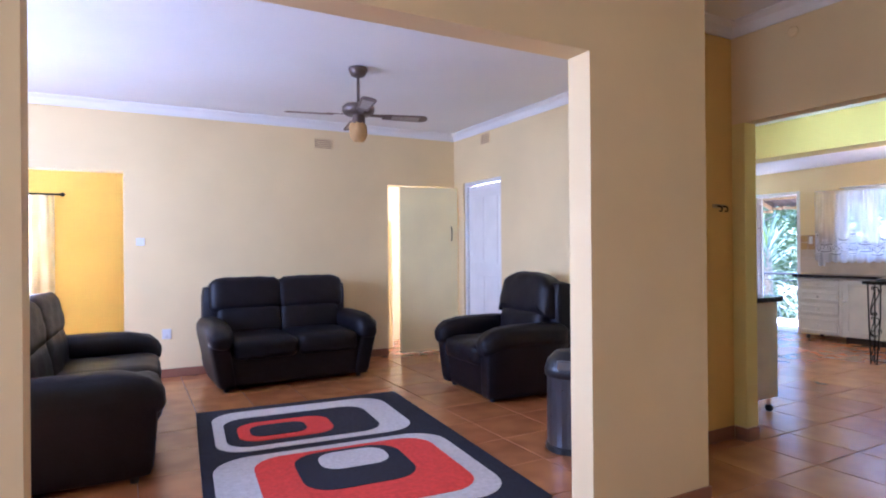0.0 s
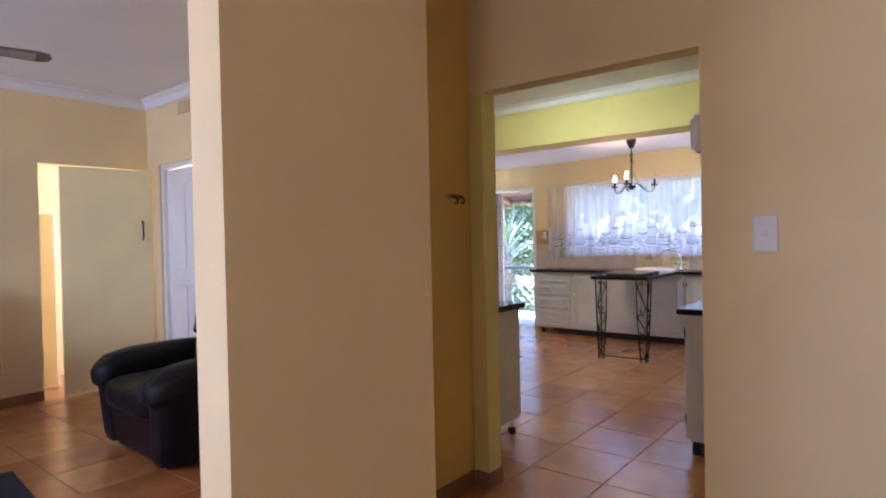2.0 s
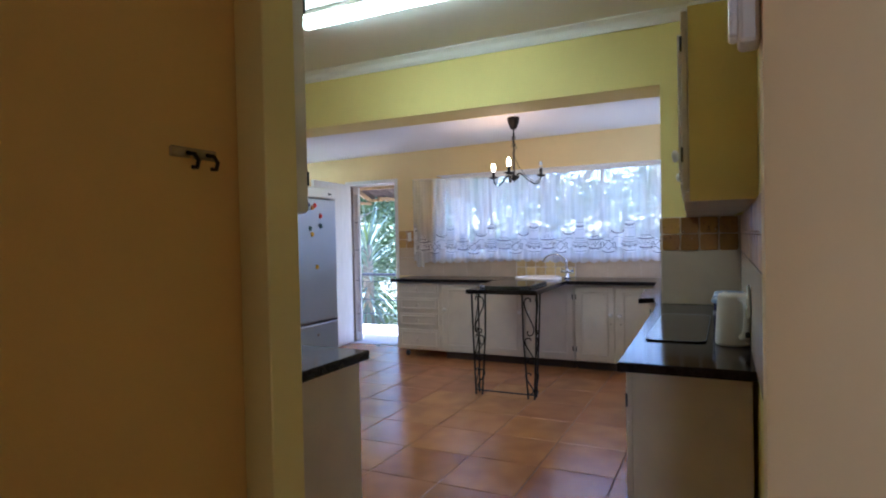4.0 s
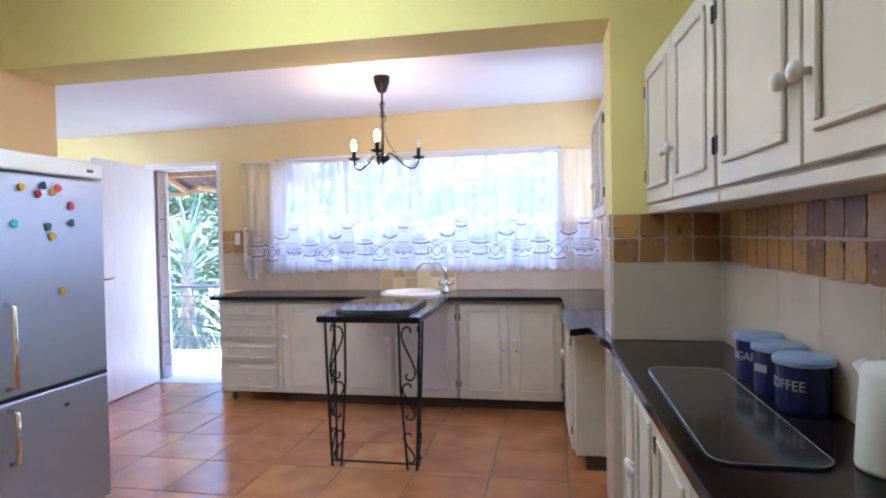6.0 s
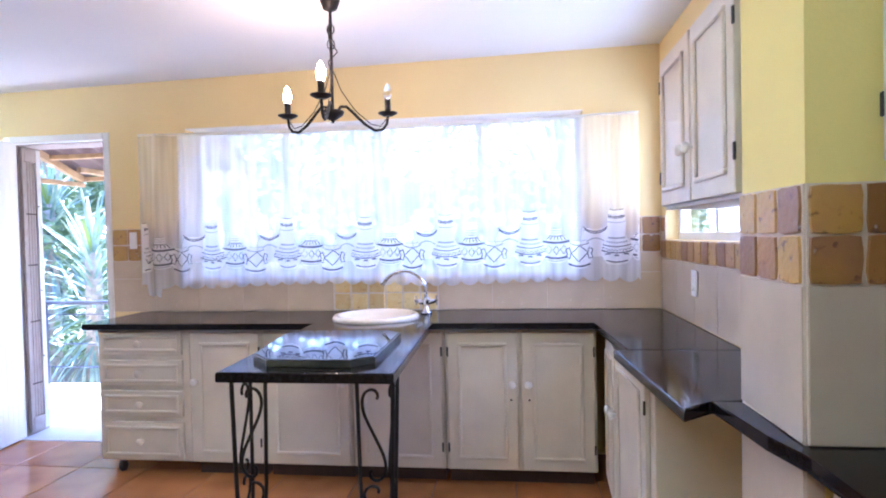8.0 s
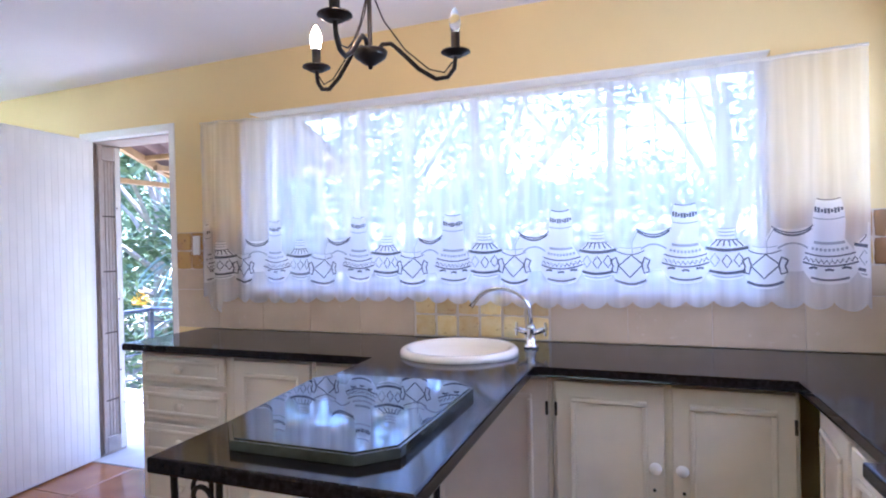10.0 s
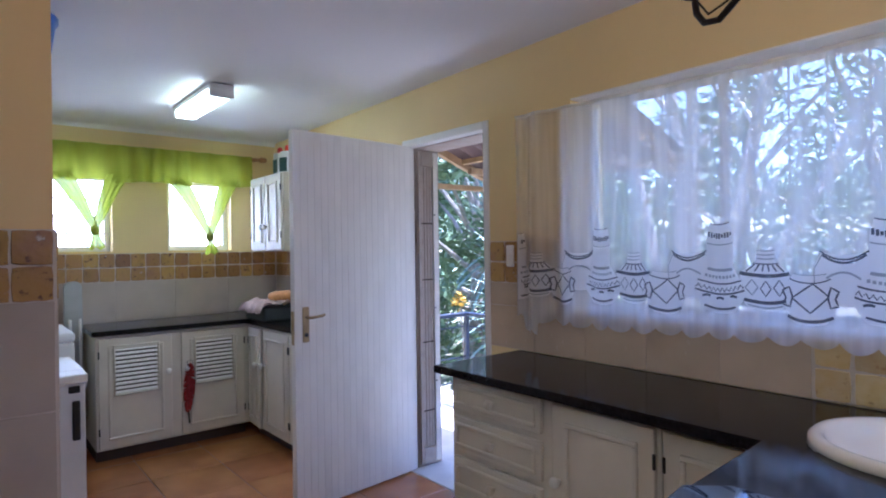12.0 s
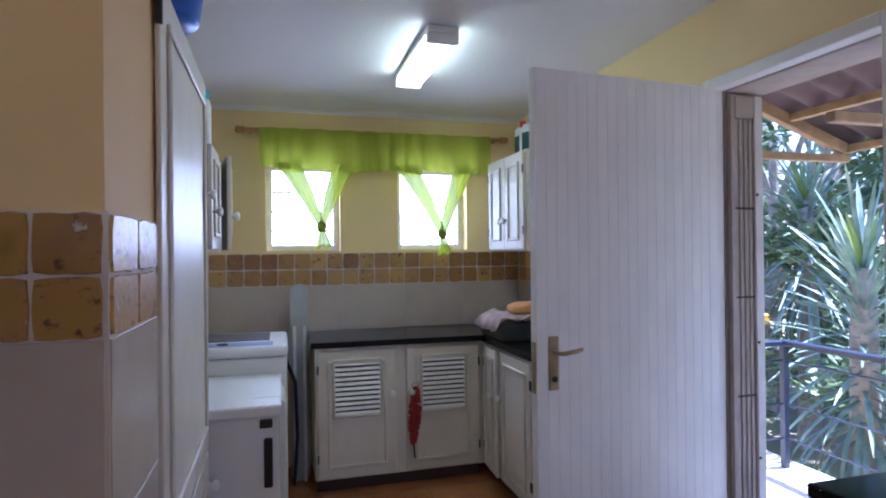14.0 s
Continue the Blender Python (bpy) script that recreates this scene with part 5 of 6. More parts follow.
bm = bmesh.new()
NY, NZ = 420, 22
rows = []
for a in range(NY + 1):
    y = Y0 + (Y1 - Y0) * a / NY
    low = ZB + 0.014 - 0.030 * abs(math.sin(y * 30)) ** 0.6 + 0.010 * math.sin(y * 4.0)
    if 4.57 < y < 4.70:
        low -= 0.06
    rows.append([bm.verts.new((fold(y, top(y) + (low - top(y)) * k / NZ), y, top(y) + (low - top(y)) * k / NZ)) for k in range(NZ + 1)])
for a in range(NY):
    for k in range(NZ):
        bm.faces.new((rows[a][k], rows[a + 1][k], rows[a + 1][k + 1], rows[a][k + 1]))
curtain = thing("sheer_curtain", "white sheer curtain printed with dark clay pots", "curtain")
part("cloth", bm, M_SHEER, curtain, smooth=True)
LINE = [Y0 + (Y1 - Y0) * q / 60 for q in range(61)]
part("heading_tape", tube([(fold(y, ZT), y, top(y) - 0.006) for y in LINE], 0.008, 6), M_HEAVY, curtain)
part("curtain_wire", tube([(8.628, y, top(y) + 0.002) for y in LINE], 0.003, 6), M_PLASTIC, curtain)


def stroke(bm, pts, w):
    """A printed line on the cloth, as a narrow ribbon that follows the folds."""
    fine = []
    for (ya, za), (yb, zb) in zip(pts, pts[1:]):
        n = max(1, int(math.hypot(yb - ya, zb - za) / 0.012))
        fine += [(ya + (yb - ya) * k / n, za + (zb - za) * k / n) for k in range(n)]
    fine.append(pts[-1])
    w *= 1.05
    prev = None
    for k, (y, z) in enumerate(fine):
        if not Y0 + 0.012 < y < Y1 - 0.012:
            prev = None
            continue
        a, b = fine[max(k - 1, 0)], fine[min(k + 1, len(fine) - 1)]
        dy, dz = b[0] - a[0], b[1] - a[1]
        L = math.hypot(dy, dz) or 1
        oy, oz = -dz / L * w / 2, dy / L * w / 2
        cur = [bm.verts.new((fold(y + s * oy, z + s * oz) - 0.0035, y + s * oy, z + s * oz)) for s in (-1, 1)]
        if prev:
            bm.faces.new((prev[0], cur[0], cur[1], prev[1]))
        prev = cur


def smile(yc, zc, hw, sag, n=10):
    return [(yc + hw * (2 * k / n - 1), zc - sag * (1 - (2 * k / n - 1) ** 2)) for k in range(n + 1)]


def diamond(yc, zc, a, b):
    return [(yc - a, zc), (yc, zc + b), (yc + a, zc), (yc, zc - b), (yc - a, zc)]


pale = bmesh.new()


def pot_body(profile, yc, dz, lift):
    """The denser cloth of one printed pot, cut to its outline; profile: (height, half width) from the rim down."""
    bm = bmesh.new()
    rows, n = [], 10
    for (za, wa), (zb, wb) in zip(profile, profile[1:]):
        for q in range(3):
            z, w = za + (zb - za) * q / 3 + dz, wa + (wb - wa) * q / 3
            rows.append((z, w))
    rows.append((profile[-1][0] + dz, profile[-1][1]))
    grid = []
    for z, w in rows:
        line = []
        for k in range(n + 1):
            y = min(max(yc + w * (2 * k / n - 1), Y0 + 0.004), Y1 - 0.004)
            zz = z - 0.010 * (1 - (2 * k / n - 1) ** 2)
            line.append(bm.verts.new((fold(y, zz) - lift, y, zz)))
        grid.append(line)
    for a, b in zip(grid, grid[1:]):
        for k in range(n):
            bm.faces.new((a[k], a[k + 1], b[k + 1], b[k]))
    return part("printed_pot", bm, M_DENSE, curtain, "white printed clay pot", True)


POTS = {
    "tall": ((1.485, 0.040), (1.445, 0.050), (1.40, 0.054), (1.33, 0.050), (1.30, 0.068), (1.25, 0.095), (1.21, 0.090), (1.165, 0.060)),
    "squat": ((1.39, 0.030), (1.345, 0.032), (1.335, 0.046), (1.305, 0.078), (1.25, 0.077), (1.205, 0.066), (1.185, 0.055)),
    "bowl": ((1.315, 0.045), (1.29, 0.058), (1.25, 0.078), (1.21, 0.078), (1.17, 0.060), (1.15, 0.045)),
    "arc": ((1.385, 0.066), (1.34, 0.088), (1.28, 0.086), (1.22, 0.060)),
}


def pot(kind, yc, dz):
    dark = bmesh.new()
    body = pot_body(POTS[kind], yc, dz, 0.0012 if kind == "arc" else 0.0022)
    if kind == "tall":
        stroke(dark, smile(yc, 1.485 + dz, 0.039, 0.007), 0.004)
        for q in range(9):
            u = (q - 4) / 4
            stroke(dark, [(yc + u * 0.043 - 0.004, 1.436 + dz + 0.008 * u * u), (yc + u * 0.043 + 0.004, 1.436 + dz + 0.008 * u * u)], 0.019 if q % 3 else 0.012)
        stroke(pale, smile(yc, 1.412 + dz, 0.051, 0.008), 0.004)
        stroke(pale, smile(yc, 1.318 + dz, 0.050, 0.006), 0.010)
        for q in range(9):
            u = (q - 4) / 4
            stroke(pale, [(yc + u * 0.055 - 0.005, 1.286 + dz + 0.008 * u * u), (yc + u * 0.055 + 0.004, 1.286 + dz + 0.008 * u * u)], 0.010)
        stroke(dark, smile(yc, 1.278 + dz, 0.082, 0.016), 0.005)
        n = 20
        stroke(dark, [(yc + 0.088 * (2 * k / n - 1), 1.258 + dz - 0.018 * (1 - (2 * k / n - 1) ** 2) + (0.008 if k % 2 else -0.007)) for k in range(n + 1)], 0.0045)
        stroke(dark, smile(yc, 1.243 + dz, 0.091, 0.018), 0.006)
        for q in (-1, 0, 1):
            stroke(dark, smile(yc + q * 0.054, 1.208 + dz + 0.009 * abs(q), 0.014, -0.004), 0.008)
        stroke(dark, smile(yc, 1.183 + dz, 0.062, 0.012), 0.007)
    elif kind == "bowl":
        stroke(dark, smile(yc, 1.296 + dz, 0.058, 0.016), 0.004)
        stroke(dark, [(yc - 0.052, 1.238 + dz), (yc - 0.005, 1.278 + dz), (yc + 0.048, 1.232 + dz), (yc + 0.002, 1.182 + dz), (yc - 0.052, 1.238 + dz)], 0.005)
        for e in (-1, 1):
            stroke(dark, [(yc + e * 0.048, 1.236 + dz), (yc + e * 0.058, 1.268 + dz), (yc + e * 0.080, 1.256 + dz), (yc + e * 0.070, 1.232 + dz), (yc + e * 0.078, 1.208 + dz), (yc + e * 0.056, 1.202 + dz), (yc + e * 0.048, 1.236 + dz)], 0.006)
        stroke(dark, smile(yc, 1.172 + dz, 0.064, 0.018), 0.010)
        stroke(pale, smile(yc, 1.312 + dz, 0.045, 0.006), 0.003)
    elif kind == "squat":
        for q in range(3):
            stroke(pale, smile(yc, 1.385 - 0.014 * q + dz, 0.03, 0.003), 0.004)
        stroke(dark, smile(yc, 1.340 + dz, 0.042, 0.003), 0.004)
        for q in range(6):
            u = (q - 2.5) / 2.5
            stroke(dark, [(yc + u * 0.036, 1.336 + dz), (yc + u * 0.060, 1.312 + dz)], 0.005)
        stroke(dark, smile(yc, 1.307 + dz, 0.078, 0.011), 0.012)
        for q in (-1, 0, 1):
            stroke(dark if q < 1 else pale, diamond(yc + q * 0.044, 1.252 + dz + 0.004 * abs(q), 0.018, 0.027), 0.004)
        stroke(dark, smile(yc, 1.214 + dz, 0.066, 0.011), 0.011)
        stroke(pale, smile(yc, 1.196 + dz, 0.056, 0.010), 0.005)
    else:
        stroke(dark, smile(yc, 1.388 + dz, 0.070, 0.028), 0.005)
        stroke(dark, smile(yc, 1.376 + dz, 0.064, 0.026), 0.007)
        stroke(pale, [(yc + 0.066, 1.37 + dz), (yc + 0.086, 1.33 + dz), (yc + 0.085, 1.28 + dz)], 0.003)
        stroke(pale, smile(yc, 1.30 + dz, 0.05, -0.02), 0.006)
    part("print_lines", dark, M_PRINT, body, "dark printed lines")


for n in range(8):
    yb = 4.226 + 0.507 * (1 - n)
    for kind, off in (("arc", -0.385), ("tall", 0.0), ("squat", -0.155), ("bowl", -0.29)):
        yy = yb + off
        if Y0 - 0.02 < yy < Y1 + 0.06:
            pot(kind, yy, 0.004 * math.sin(yy * 9) - 0.006)
tagged(part("print_outline", pale, M_PRINTL, curtain), "pale print lines", "", "", "stuff")

# ---- lime voile over the scullery windows ----
v = thing("voile_curtain", "lime green voile valance with knotted tails", "curtain")
part("curtain_rod", tube([(6.74, 7.60, 2.185), (8.52, 7.60, 2.185)], 0.014, 10), M_ROD, v, "turned pine rod")
for x in (6.745, 8.515):
    part("finial", lathe([(0, -0.035), (0.02, -0.03), (0.026, -0.012), (0.016, 0.0), (0.024, 0.012), (0.012, 0.03), (0, 0.032)], 14, pose(x, 7.60, 2.185, 0, 90)), M_ROD, v, smooth=True)
    part("bracket", box(x + (0.05 if x < 7 else -0.06), x + (0.06 if x < 7 else -0.05), 7.60, 7.689, 2.175, 2.195), M_ROD, v)
bm = bmesh.new()
cols = []
for a in range(141):
    s = a / 140
    x = 6.86 + 1.54 * s
    low = 1.955 - 0.02 * math.sin(s * 9.0) - (0.035 if abs(s - 0.5) < 0.18 else 0.0)
    cols.append([bm.verts.new((x, 7.585 + (0.012 + 0.012 * k / 8) * math.sin(s * 70 + math.sin(s * 11) * 2) - 0.012, 2.20 + (low - 2.20) * k / 8)) for k in range(9)])
for a, b in zip(cols, cols[1:]):
    for k in range(8):
        bm.faces.new((a[k], b[k], b[k + 1], a[k + 1]))
part("valance", bm, M_LIME, v, smooth=True)


def tail(x0, x1, xk, zk):
    """Two gathered sides of cloth drawn down into a knot."""
    for xa, xb in ((x0, x0 + 0.17), (x1 - 0.16, x1)):
        bm = bmesh.new()
        rows = []
        for k in range(15):
            s = k / 14
            e = s ** 0.8
            l, r = xa + (xk - 0.022 - xa) * e, xb + (xk + 0.022 - xb) * e
            rows.append([bm.verts.new((l + (r - l) * j / 10, 7.575 + (0.016 - 0.006 * s) * math.sin(j * 2.2 + s * 2), 1.98 + (zk - 1.98) * s)) for j in range(11)])
        for a, b in zip(rows, rows[1:]):
            for j in range(10):
                bm.faces.new((a[j], a[j + 1], b[j + 1], b[j]))
        part("tail", bm, M_LIMED, v, smooth=True)
    part("knot", pillow(xk - 0.026, xk + 0.026, 7.55, 7.60, zk - 0.028, zk + 0.03, 0.02, 4, 0.006), M_LIMED, v, smooth=True)
    bm = bmesh.new()
    rows = [[bm.verts.new((xk + (j / 8 - 0.5) * (0.03 + 0.075 * k / 6) + 0.012 * k / 6, 7.575 + 0.014 * math.sin(j * 2.1), zk - 0.02 - 0.115 * k / 6 - 0.012 * math.sin(j * 1.4))) for j in range(9)] for k in range(7)]
    for a, b in zip(rows, rows[1:]):
        for j in range(8):
            bm.faces.new((a[j], a[j + 1], b[j + 1], b[j]))
    part("tail_end", bm, M_LIMED, v, smooth=True)


tail(6.93, 7.48, 7.24, 1.57)
tail(7.70, 8.30, 8.05, 1.52)

# curtain of the yellow room
bm = bmesh.new()
cols = [[bm.verts.new((-2.3 + 1.5 * a / 60, 8.12 + 0.03 * math.sin(a * 0.9), 0.1 + 1.85 * k / 6)) for k in range(7)] for a in range(61)]
for a, b in zip(cols, cols[1:]):
    for k in range(6):
        bm.faces.new((a[k], b[k], b[k + 1], a[k + 1]))
cw = thing("white_curtain", "white curtain glowing with daylight", "curtain")
part("cloth", bm, M_HEAVY, cw, smooth=True)
part("bracket", box(-0.86, -0.84, 8.12, 8.2, 1.95, 1.97), M_IRON, cw)
part("rod", tube([(-2.35, 8.12, 1.96), (-0.72, 8.12, 1.96)], 0.012, 8), M_IRON, cw)
part("finial", lathe([(0, -0.03), (0.022, -0.015), (0.026, 0), (0.018, 0.02), (0, 0.03)], 12, pose(-0.72, 8.12, 1.96, 0, 90)), M_IRON, cw)

# ---- back door ----
door_frame("trim_back_door_frame", "y", 8.655, 8.718, 4.961, 5.745, 2.085, M_WHITE, "white painted door frame")
door_frame("trim_outer_door_frame", "y", 8.72, 8.915, 4.961, 5.745, 2.08, M_GATE, "weathered outer timber door frame")
d = tagged(thing("door_1", "white tongue-and-groove back door standing open", "door"), kind="structure")
d.matrix_basis = pose(8.665, 5.70, 0, 0, 0, 185.5)
nb = 19
for q in range(nb):
    w = 0.83 / nb
    part("board", box(q * w + 0.0002, (q + 1) * w - 0.0002, -0.02, 0.02, 0.012, 2.045, 0.0005), M_WHITE, d)
hp = part("handle_plate", box(0.745, 0.785, 0.02, 0.026, 0.91, 1.10, 0.004, 2), M_BRASS, d, "aged metal lock plate")
part("lever", tube([(0.765, 0.024, 1.045), (0.765, 0.065, 1.045), (0.75, 0.072, 1.045), (0.69, 0.068, 1.05), (0.675, 0.068, 1.055)], 0.0075, 8), M_BRASS, hp, smooth=True)
part("cylinder", lathe([(0.011, 0), (0.011, 0.006), (0, 0.007)], 12, pose(0.765, 0.026, 0.95, -90)), M_BLACKPL, hp)
part("lock_edge", box(0.826, 0.833, -0.012, 0.012, 0.9, 1.08, 0.001), M_BRASS, d)
structure("threshold", box(8.66, 8.95, 4.961, 5.745, -0.02, 0.006, 0.004), M_CONC, "pale worn door sill")

g = thing("security_gate", "weathered folded security gate beside the back door", "gate", "", (8.728, 5.698, 0), 0)
part("panel", box(0.004, 0.138, -0.008, -0.0005, 0.05, 2.0), M_GATE, g, "weathered back panel")
for x0, x1, z0, z1 in ((0.0, 0.022, 0.03, 2.02), (0.118, 0.158, 0.03, 2.02), (0.0225, 0.1175, 1.93, 2.02), (0.0225, 0.1175, 0.03, 0.13)):
    part("frame_bar", box(x0, x1, -0.026, -0.0085, z0, z1, 0.003), M_GATE if x0 < 0.1 else M_CONC, g)
for q in range(4):
    part("slat", box(0.026 + q * 0.0235, 0.044 + q * 0.0235, -0.015, -0.0085, 0.131, 1.929, 0.003), M_GATE, g)
for z in (0.36, 0.80, 1.20, 1.56):
    part("cross_bar", box(0.023, 0.117, -0.019, -0.0152, z, z + 0.009, 0.001), M_DARKWOOD, g)
for z in (0.55, 1.02, 1.62):
    part("rivet", lathe([(0.006, 0), (0.005, 0.004), (0, 0.005)], 8, pose(0.126, -0.026, z, 90)), M_IRON, g)

# ---- porch ----
structure("pavement_porch", box(8.90, 10.25, 4.2, 7.9, -0.16, -0.012, 0.01), M_CONC, "pale concrete porch slab")
r = thing("porch_railing", "dark blue steel porch railing with thin rods", "railing")
part("top_rail", box(10.07, 10.13, 3.6, 6.79, 0.775, 0.81, 0.006), M_RAIL, r)
part("return_rail", box(9.0, 10.07, 6.74, 6.79, 0.775, 0.81, 0.006, 1, None), M_RAIL, r)
for py in (6.765, 5.2, 3.65):
    part("post", box(10.08, 10.12, py - 0.02, py + 0.02, -0.012, 0.776, 0.003), M_RAIL, r)
for z in (0.18, 0.40, 0.68):
    part("rod", tube([(10.10, 3.6, z), (10.10, 6.765, z)], 0.006, 6), M_RAIL, r)
for z in (0.18, 0.40, 0.68):
    part("rod", tube([(10.10, 6.765, z), (9.0, 6.765, z)], 0.006, 6), M_RAIL, r)

a = thing("porch_awning", "brown corrugated awning on timber rafters", "awning")
bm = bmesh.new()
rows = []
for k in range(161):
    y = 4.55 + 1.65 * k / 160
    c0 = 0.028 * math.sin((y - 4.55) * 2 * math.pi / 0.17)
    rows.append([bm.verts.new((x, y, 2.36 - (x - 8.92) * 0.36 + c0)) for x in (8.92, 9.4, 10.02)])
for p, q in zip(rows, rows[1:]):
    for k in range(2):
        bm.faces.new((p[k], q[k], q[k + 1], p[k + 1]))
bmesh.ops.solidify(bm, geom=bm.faces[:], thickness=0.008)
part("corrugated_sheet", bm, M_ROOF, a, smooth=True)
for y in (6.18, 5.4, 4.6):
    part("rafter", box(8.92, 9.98, y - 0.022, y + 0.022, -0.03, 0.03, 0.004, 1, Matrix.Translation((0, 0, 2.29)) @ Matrix.Translation((8.92, 0, 0)) @ Matrix.Rotation(radians(19.8), 4, "Y") @ Matrix.Translation((-8.92, 0, 0))), M_TIMBER, a)
    part("strut", box(8.92, 9.94, y - 0.02, y + 0.02, 1.86, 1.90, 0.004), M_TIMBER, a)
for x in (9.15, 9.55, 9.95):
    z = 2.36 - (x - 8.92) * 0.36 - 0.055
    part("purlin", box(x - 0.02, x + 0.02, 4.55, 6.22, z - 0.02, z + 0.02, 0.003), M_TIMBER, a)

# ---- garden ----
structure("ground", box(-600, 600, -600, 600, -0.9, -0.7), M_EARTH, "garden soil with grass patches")


def sword(bm, base, deg, lift, length, width, droop):
    """A long sword-shaped leaf that arches outward."""
    ca, sa = math.cos(radians(deg)), math.sin(radians(deg))
    prev, p, el = None, Vector(base), lift
    n = 7
    for k in range(n + 1):
        s = k / n
        w = width * (0.55 + 1.3 * s) * (1 - s) ** 0.7 if s < 1 else 0.0
        w = max(w, 0.001)
        cur = [bm.verts.new((p.x - sa * w * e, p.y + ca * w * e, p.z + (0.35 * w if e else 0))) for e in (-1, 0, 1)]
        if prev:
            for j in (0, 1):
                bm.faces.new((prev[j], cur[j], cur[j + 1], prev[j + 1]))
        prev = cur
        step = length / n
        p = p + Vector((ca * math.cos(radians(el)), sa * math.cos(radians(el)), math.sin(radians(el)))) * step
        el -= droop / n


def yucca(label, x, y, trunk, crown, leaves, length, young):
    o = thing("yucca_palm", label, "palm", "garden palms", (x, y, -0.7))
    part("trunk", tube([(0, 0, 0), (0.03, 0.02, trunk * 0.5), (0, 0, trunk)], lambda s: 0.11 - 0.03 * s, 10), M_BARK, o)
    bm = bmesh.new()
    for q in range(leaves):
        f = q / leaves
        sword(bm, (0, 0, trunk - crown * (1 - f)), q * 137.5 + random.uniform(-12, 12), -55 + 125 * f + random.uniform(-12, 12), length * random.uniform(0.75, 1.1), 0.025, random.uniform(25, 75) * (1.2 - f))
    part("leaves", bm, M_LEAFB, o)
    bm = bmesh.new()
    for q in range(young):
        sword(bm, (0, 0, trunk - 0.05), q * 137.5, random.uniform(62, 82), length * 0.62, 0.03, 10)
    part("young_leaves", bm, M_LEAFY, o)


yucca("tall grey-green yucca with drooping sword leaves", 11.0, 6.95, 1.95, 1.35, 150, 0.80, 9)
yucca("grey-green yucca behind the railing", 12.3, 8.6, 2.6, 1.0, 120, 0.9, 8)
yucca("small yucca with a leafy head", 12.6, 5.2, 1.5, 0.8, 90, 0.8, 6)


def leaf_cloud(bm, c, rad, count, size):
    c = Vector(c)
    for _ in range(count):
        while True:
            q = Vector((random.uniform(-1, 1), random.uniform(-1, 1), random.uniform(-1, 1)))
            if q.length < 1:
                break
        q *= 0.55 + 0.45 * random.random()
        p = c + Vector((q.x * rad[0], q.y * rad[1], q.z * rad[2]))
        u = Vector((random.gauss(0, 1), random.gauss(0, 1), random.gauss(0, 0.6))).normalized() * size * random.uniform(0.6, 1.4)
        w = u.cross(Vector((random.gauss(0, 1), random.gauss(0, 1), random.gauss(0, 1)))).normalized() * size * 0.3
        bm.faces.new([bm.verts.new(p - u), bm.verts.new(p + w), bm.verts.new(p + u), bm.verts.new(p - w)])


def tree(label, x, y, h, spread, clumps, count, size=0.11, base=0.35):
    o = thing("garden_tree", label, "tree", "garden trees", (x, y, -0.7))
    pts = [(0, 0, 0), (0.1, 0.05, h * 0.25), (0.02, -0.06, h * 0.5), (0.1, 0.0, h * 0.75)]
    part("trunk", tube(pts, lambda s: 0.14 * (1 - 0.75 * s), 9), M_BARK, o)
    bm = bmesh.new()
    for q in range(clumps):
        a, f = q * 2.4, base + (1 - base) * ((q + 0.5) / clumps)
        r = spread * (0.45 + 0.55 * math.sin(f * 2.6)) * random.uniform(0.5, 1.0)
        tip = (r * math.cos(a), r * math.sin(a), h * f)
        part("limb", tube([(0.05, 0, h * (f * 0.55 + 0.05)), (tip[0] * 0.5, tip[1] * 0.5, h * (f * 0.85)), tip], lambda s: 0.055 * (1 - 0.8 * s), 6), M_BARK, o)
        leaf_cloud(bm, tip, (spread * 0.36, spread * 0.36, h * 0.12), count, size)
    part("crown", bm, M_LEAF, o)


tree("leafy garden tree with pale branches", 13.2, 4.3, 4.6, 1.7, 11, 150, 0.08, 0.15)
tree("leafy garden tree behind the porch", 13.6, 1.6, 5.2, 1.9, 10, 210, 0.09, 0.3)
tree("dense garden tree beyond the railing", 13.0, 9.8, 4.6, 1.9, 18, 420, 0.11, 0.1)
tree("tall garden tree far behind the house", 16.5, 7.0, 7.0, 2.8, 13, 260, 0.14, 0.25)
tree("broad garden tree far behind the house", 17.0, 12.5, 6.5, 3.0, 18, 380, 0.16, 0.1)
tree("slender leafy garden tree", 15.0, -1.5, 6.0, 2.2, 9, 220, 0.12, 0.3)
tree("garden tree behind the scullery", 8.0, 14.0, 5.0, 2.6, 14, 340, 0.14, 0.2)


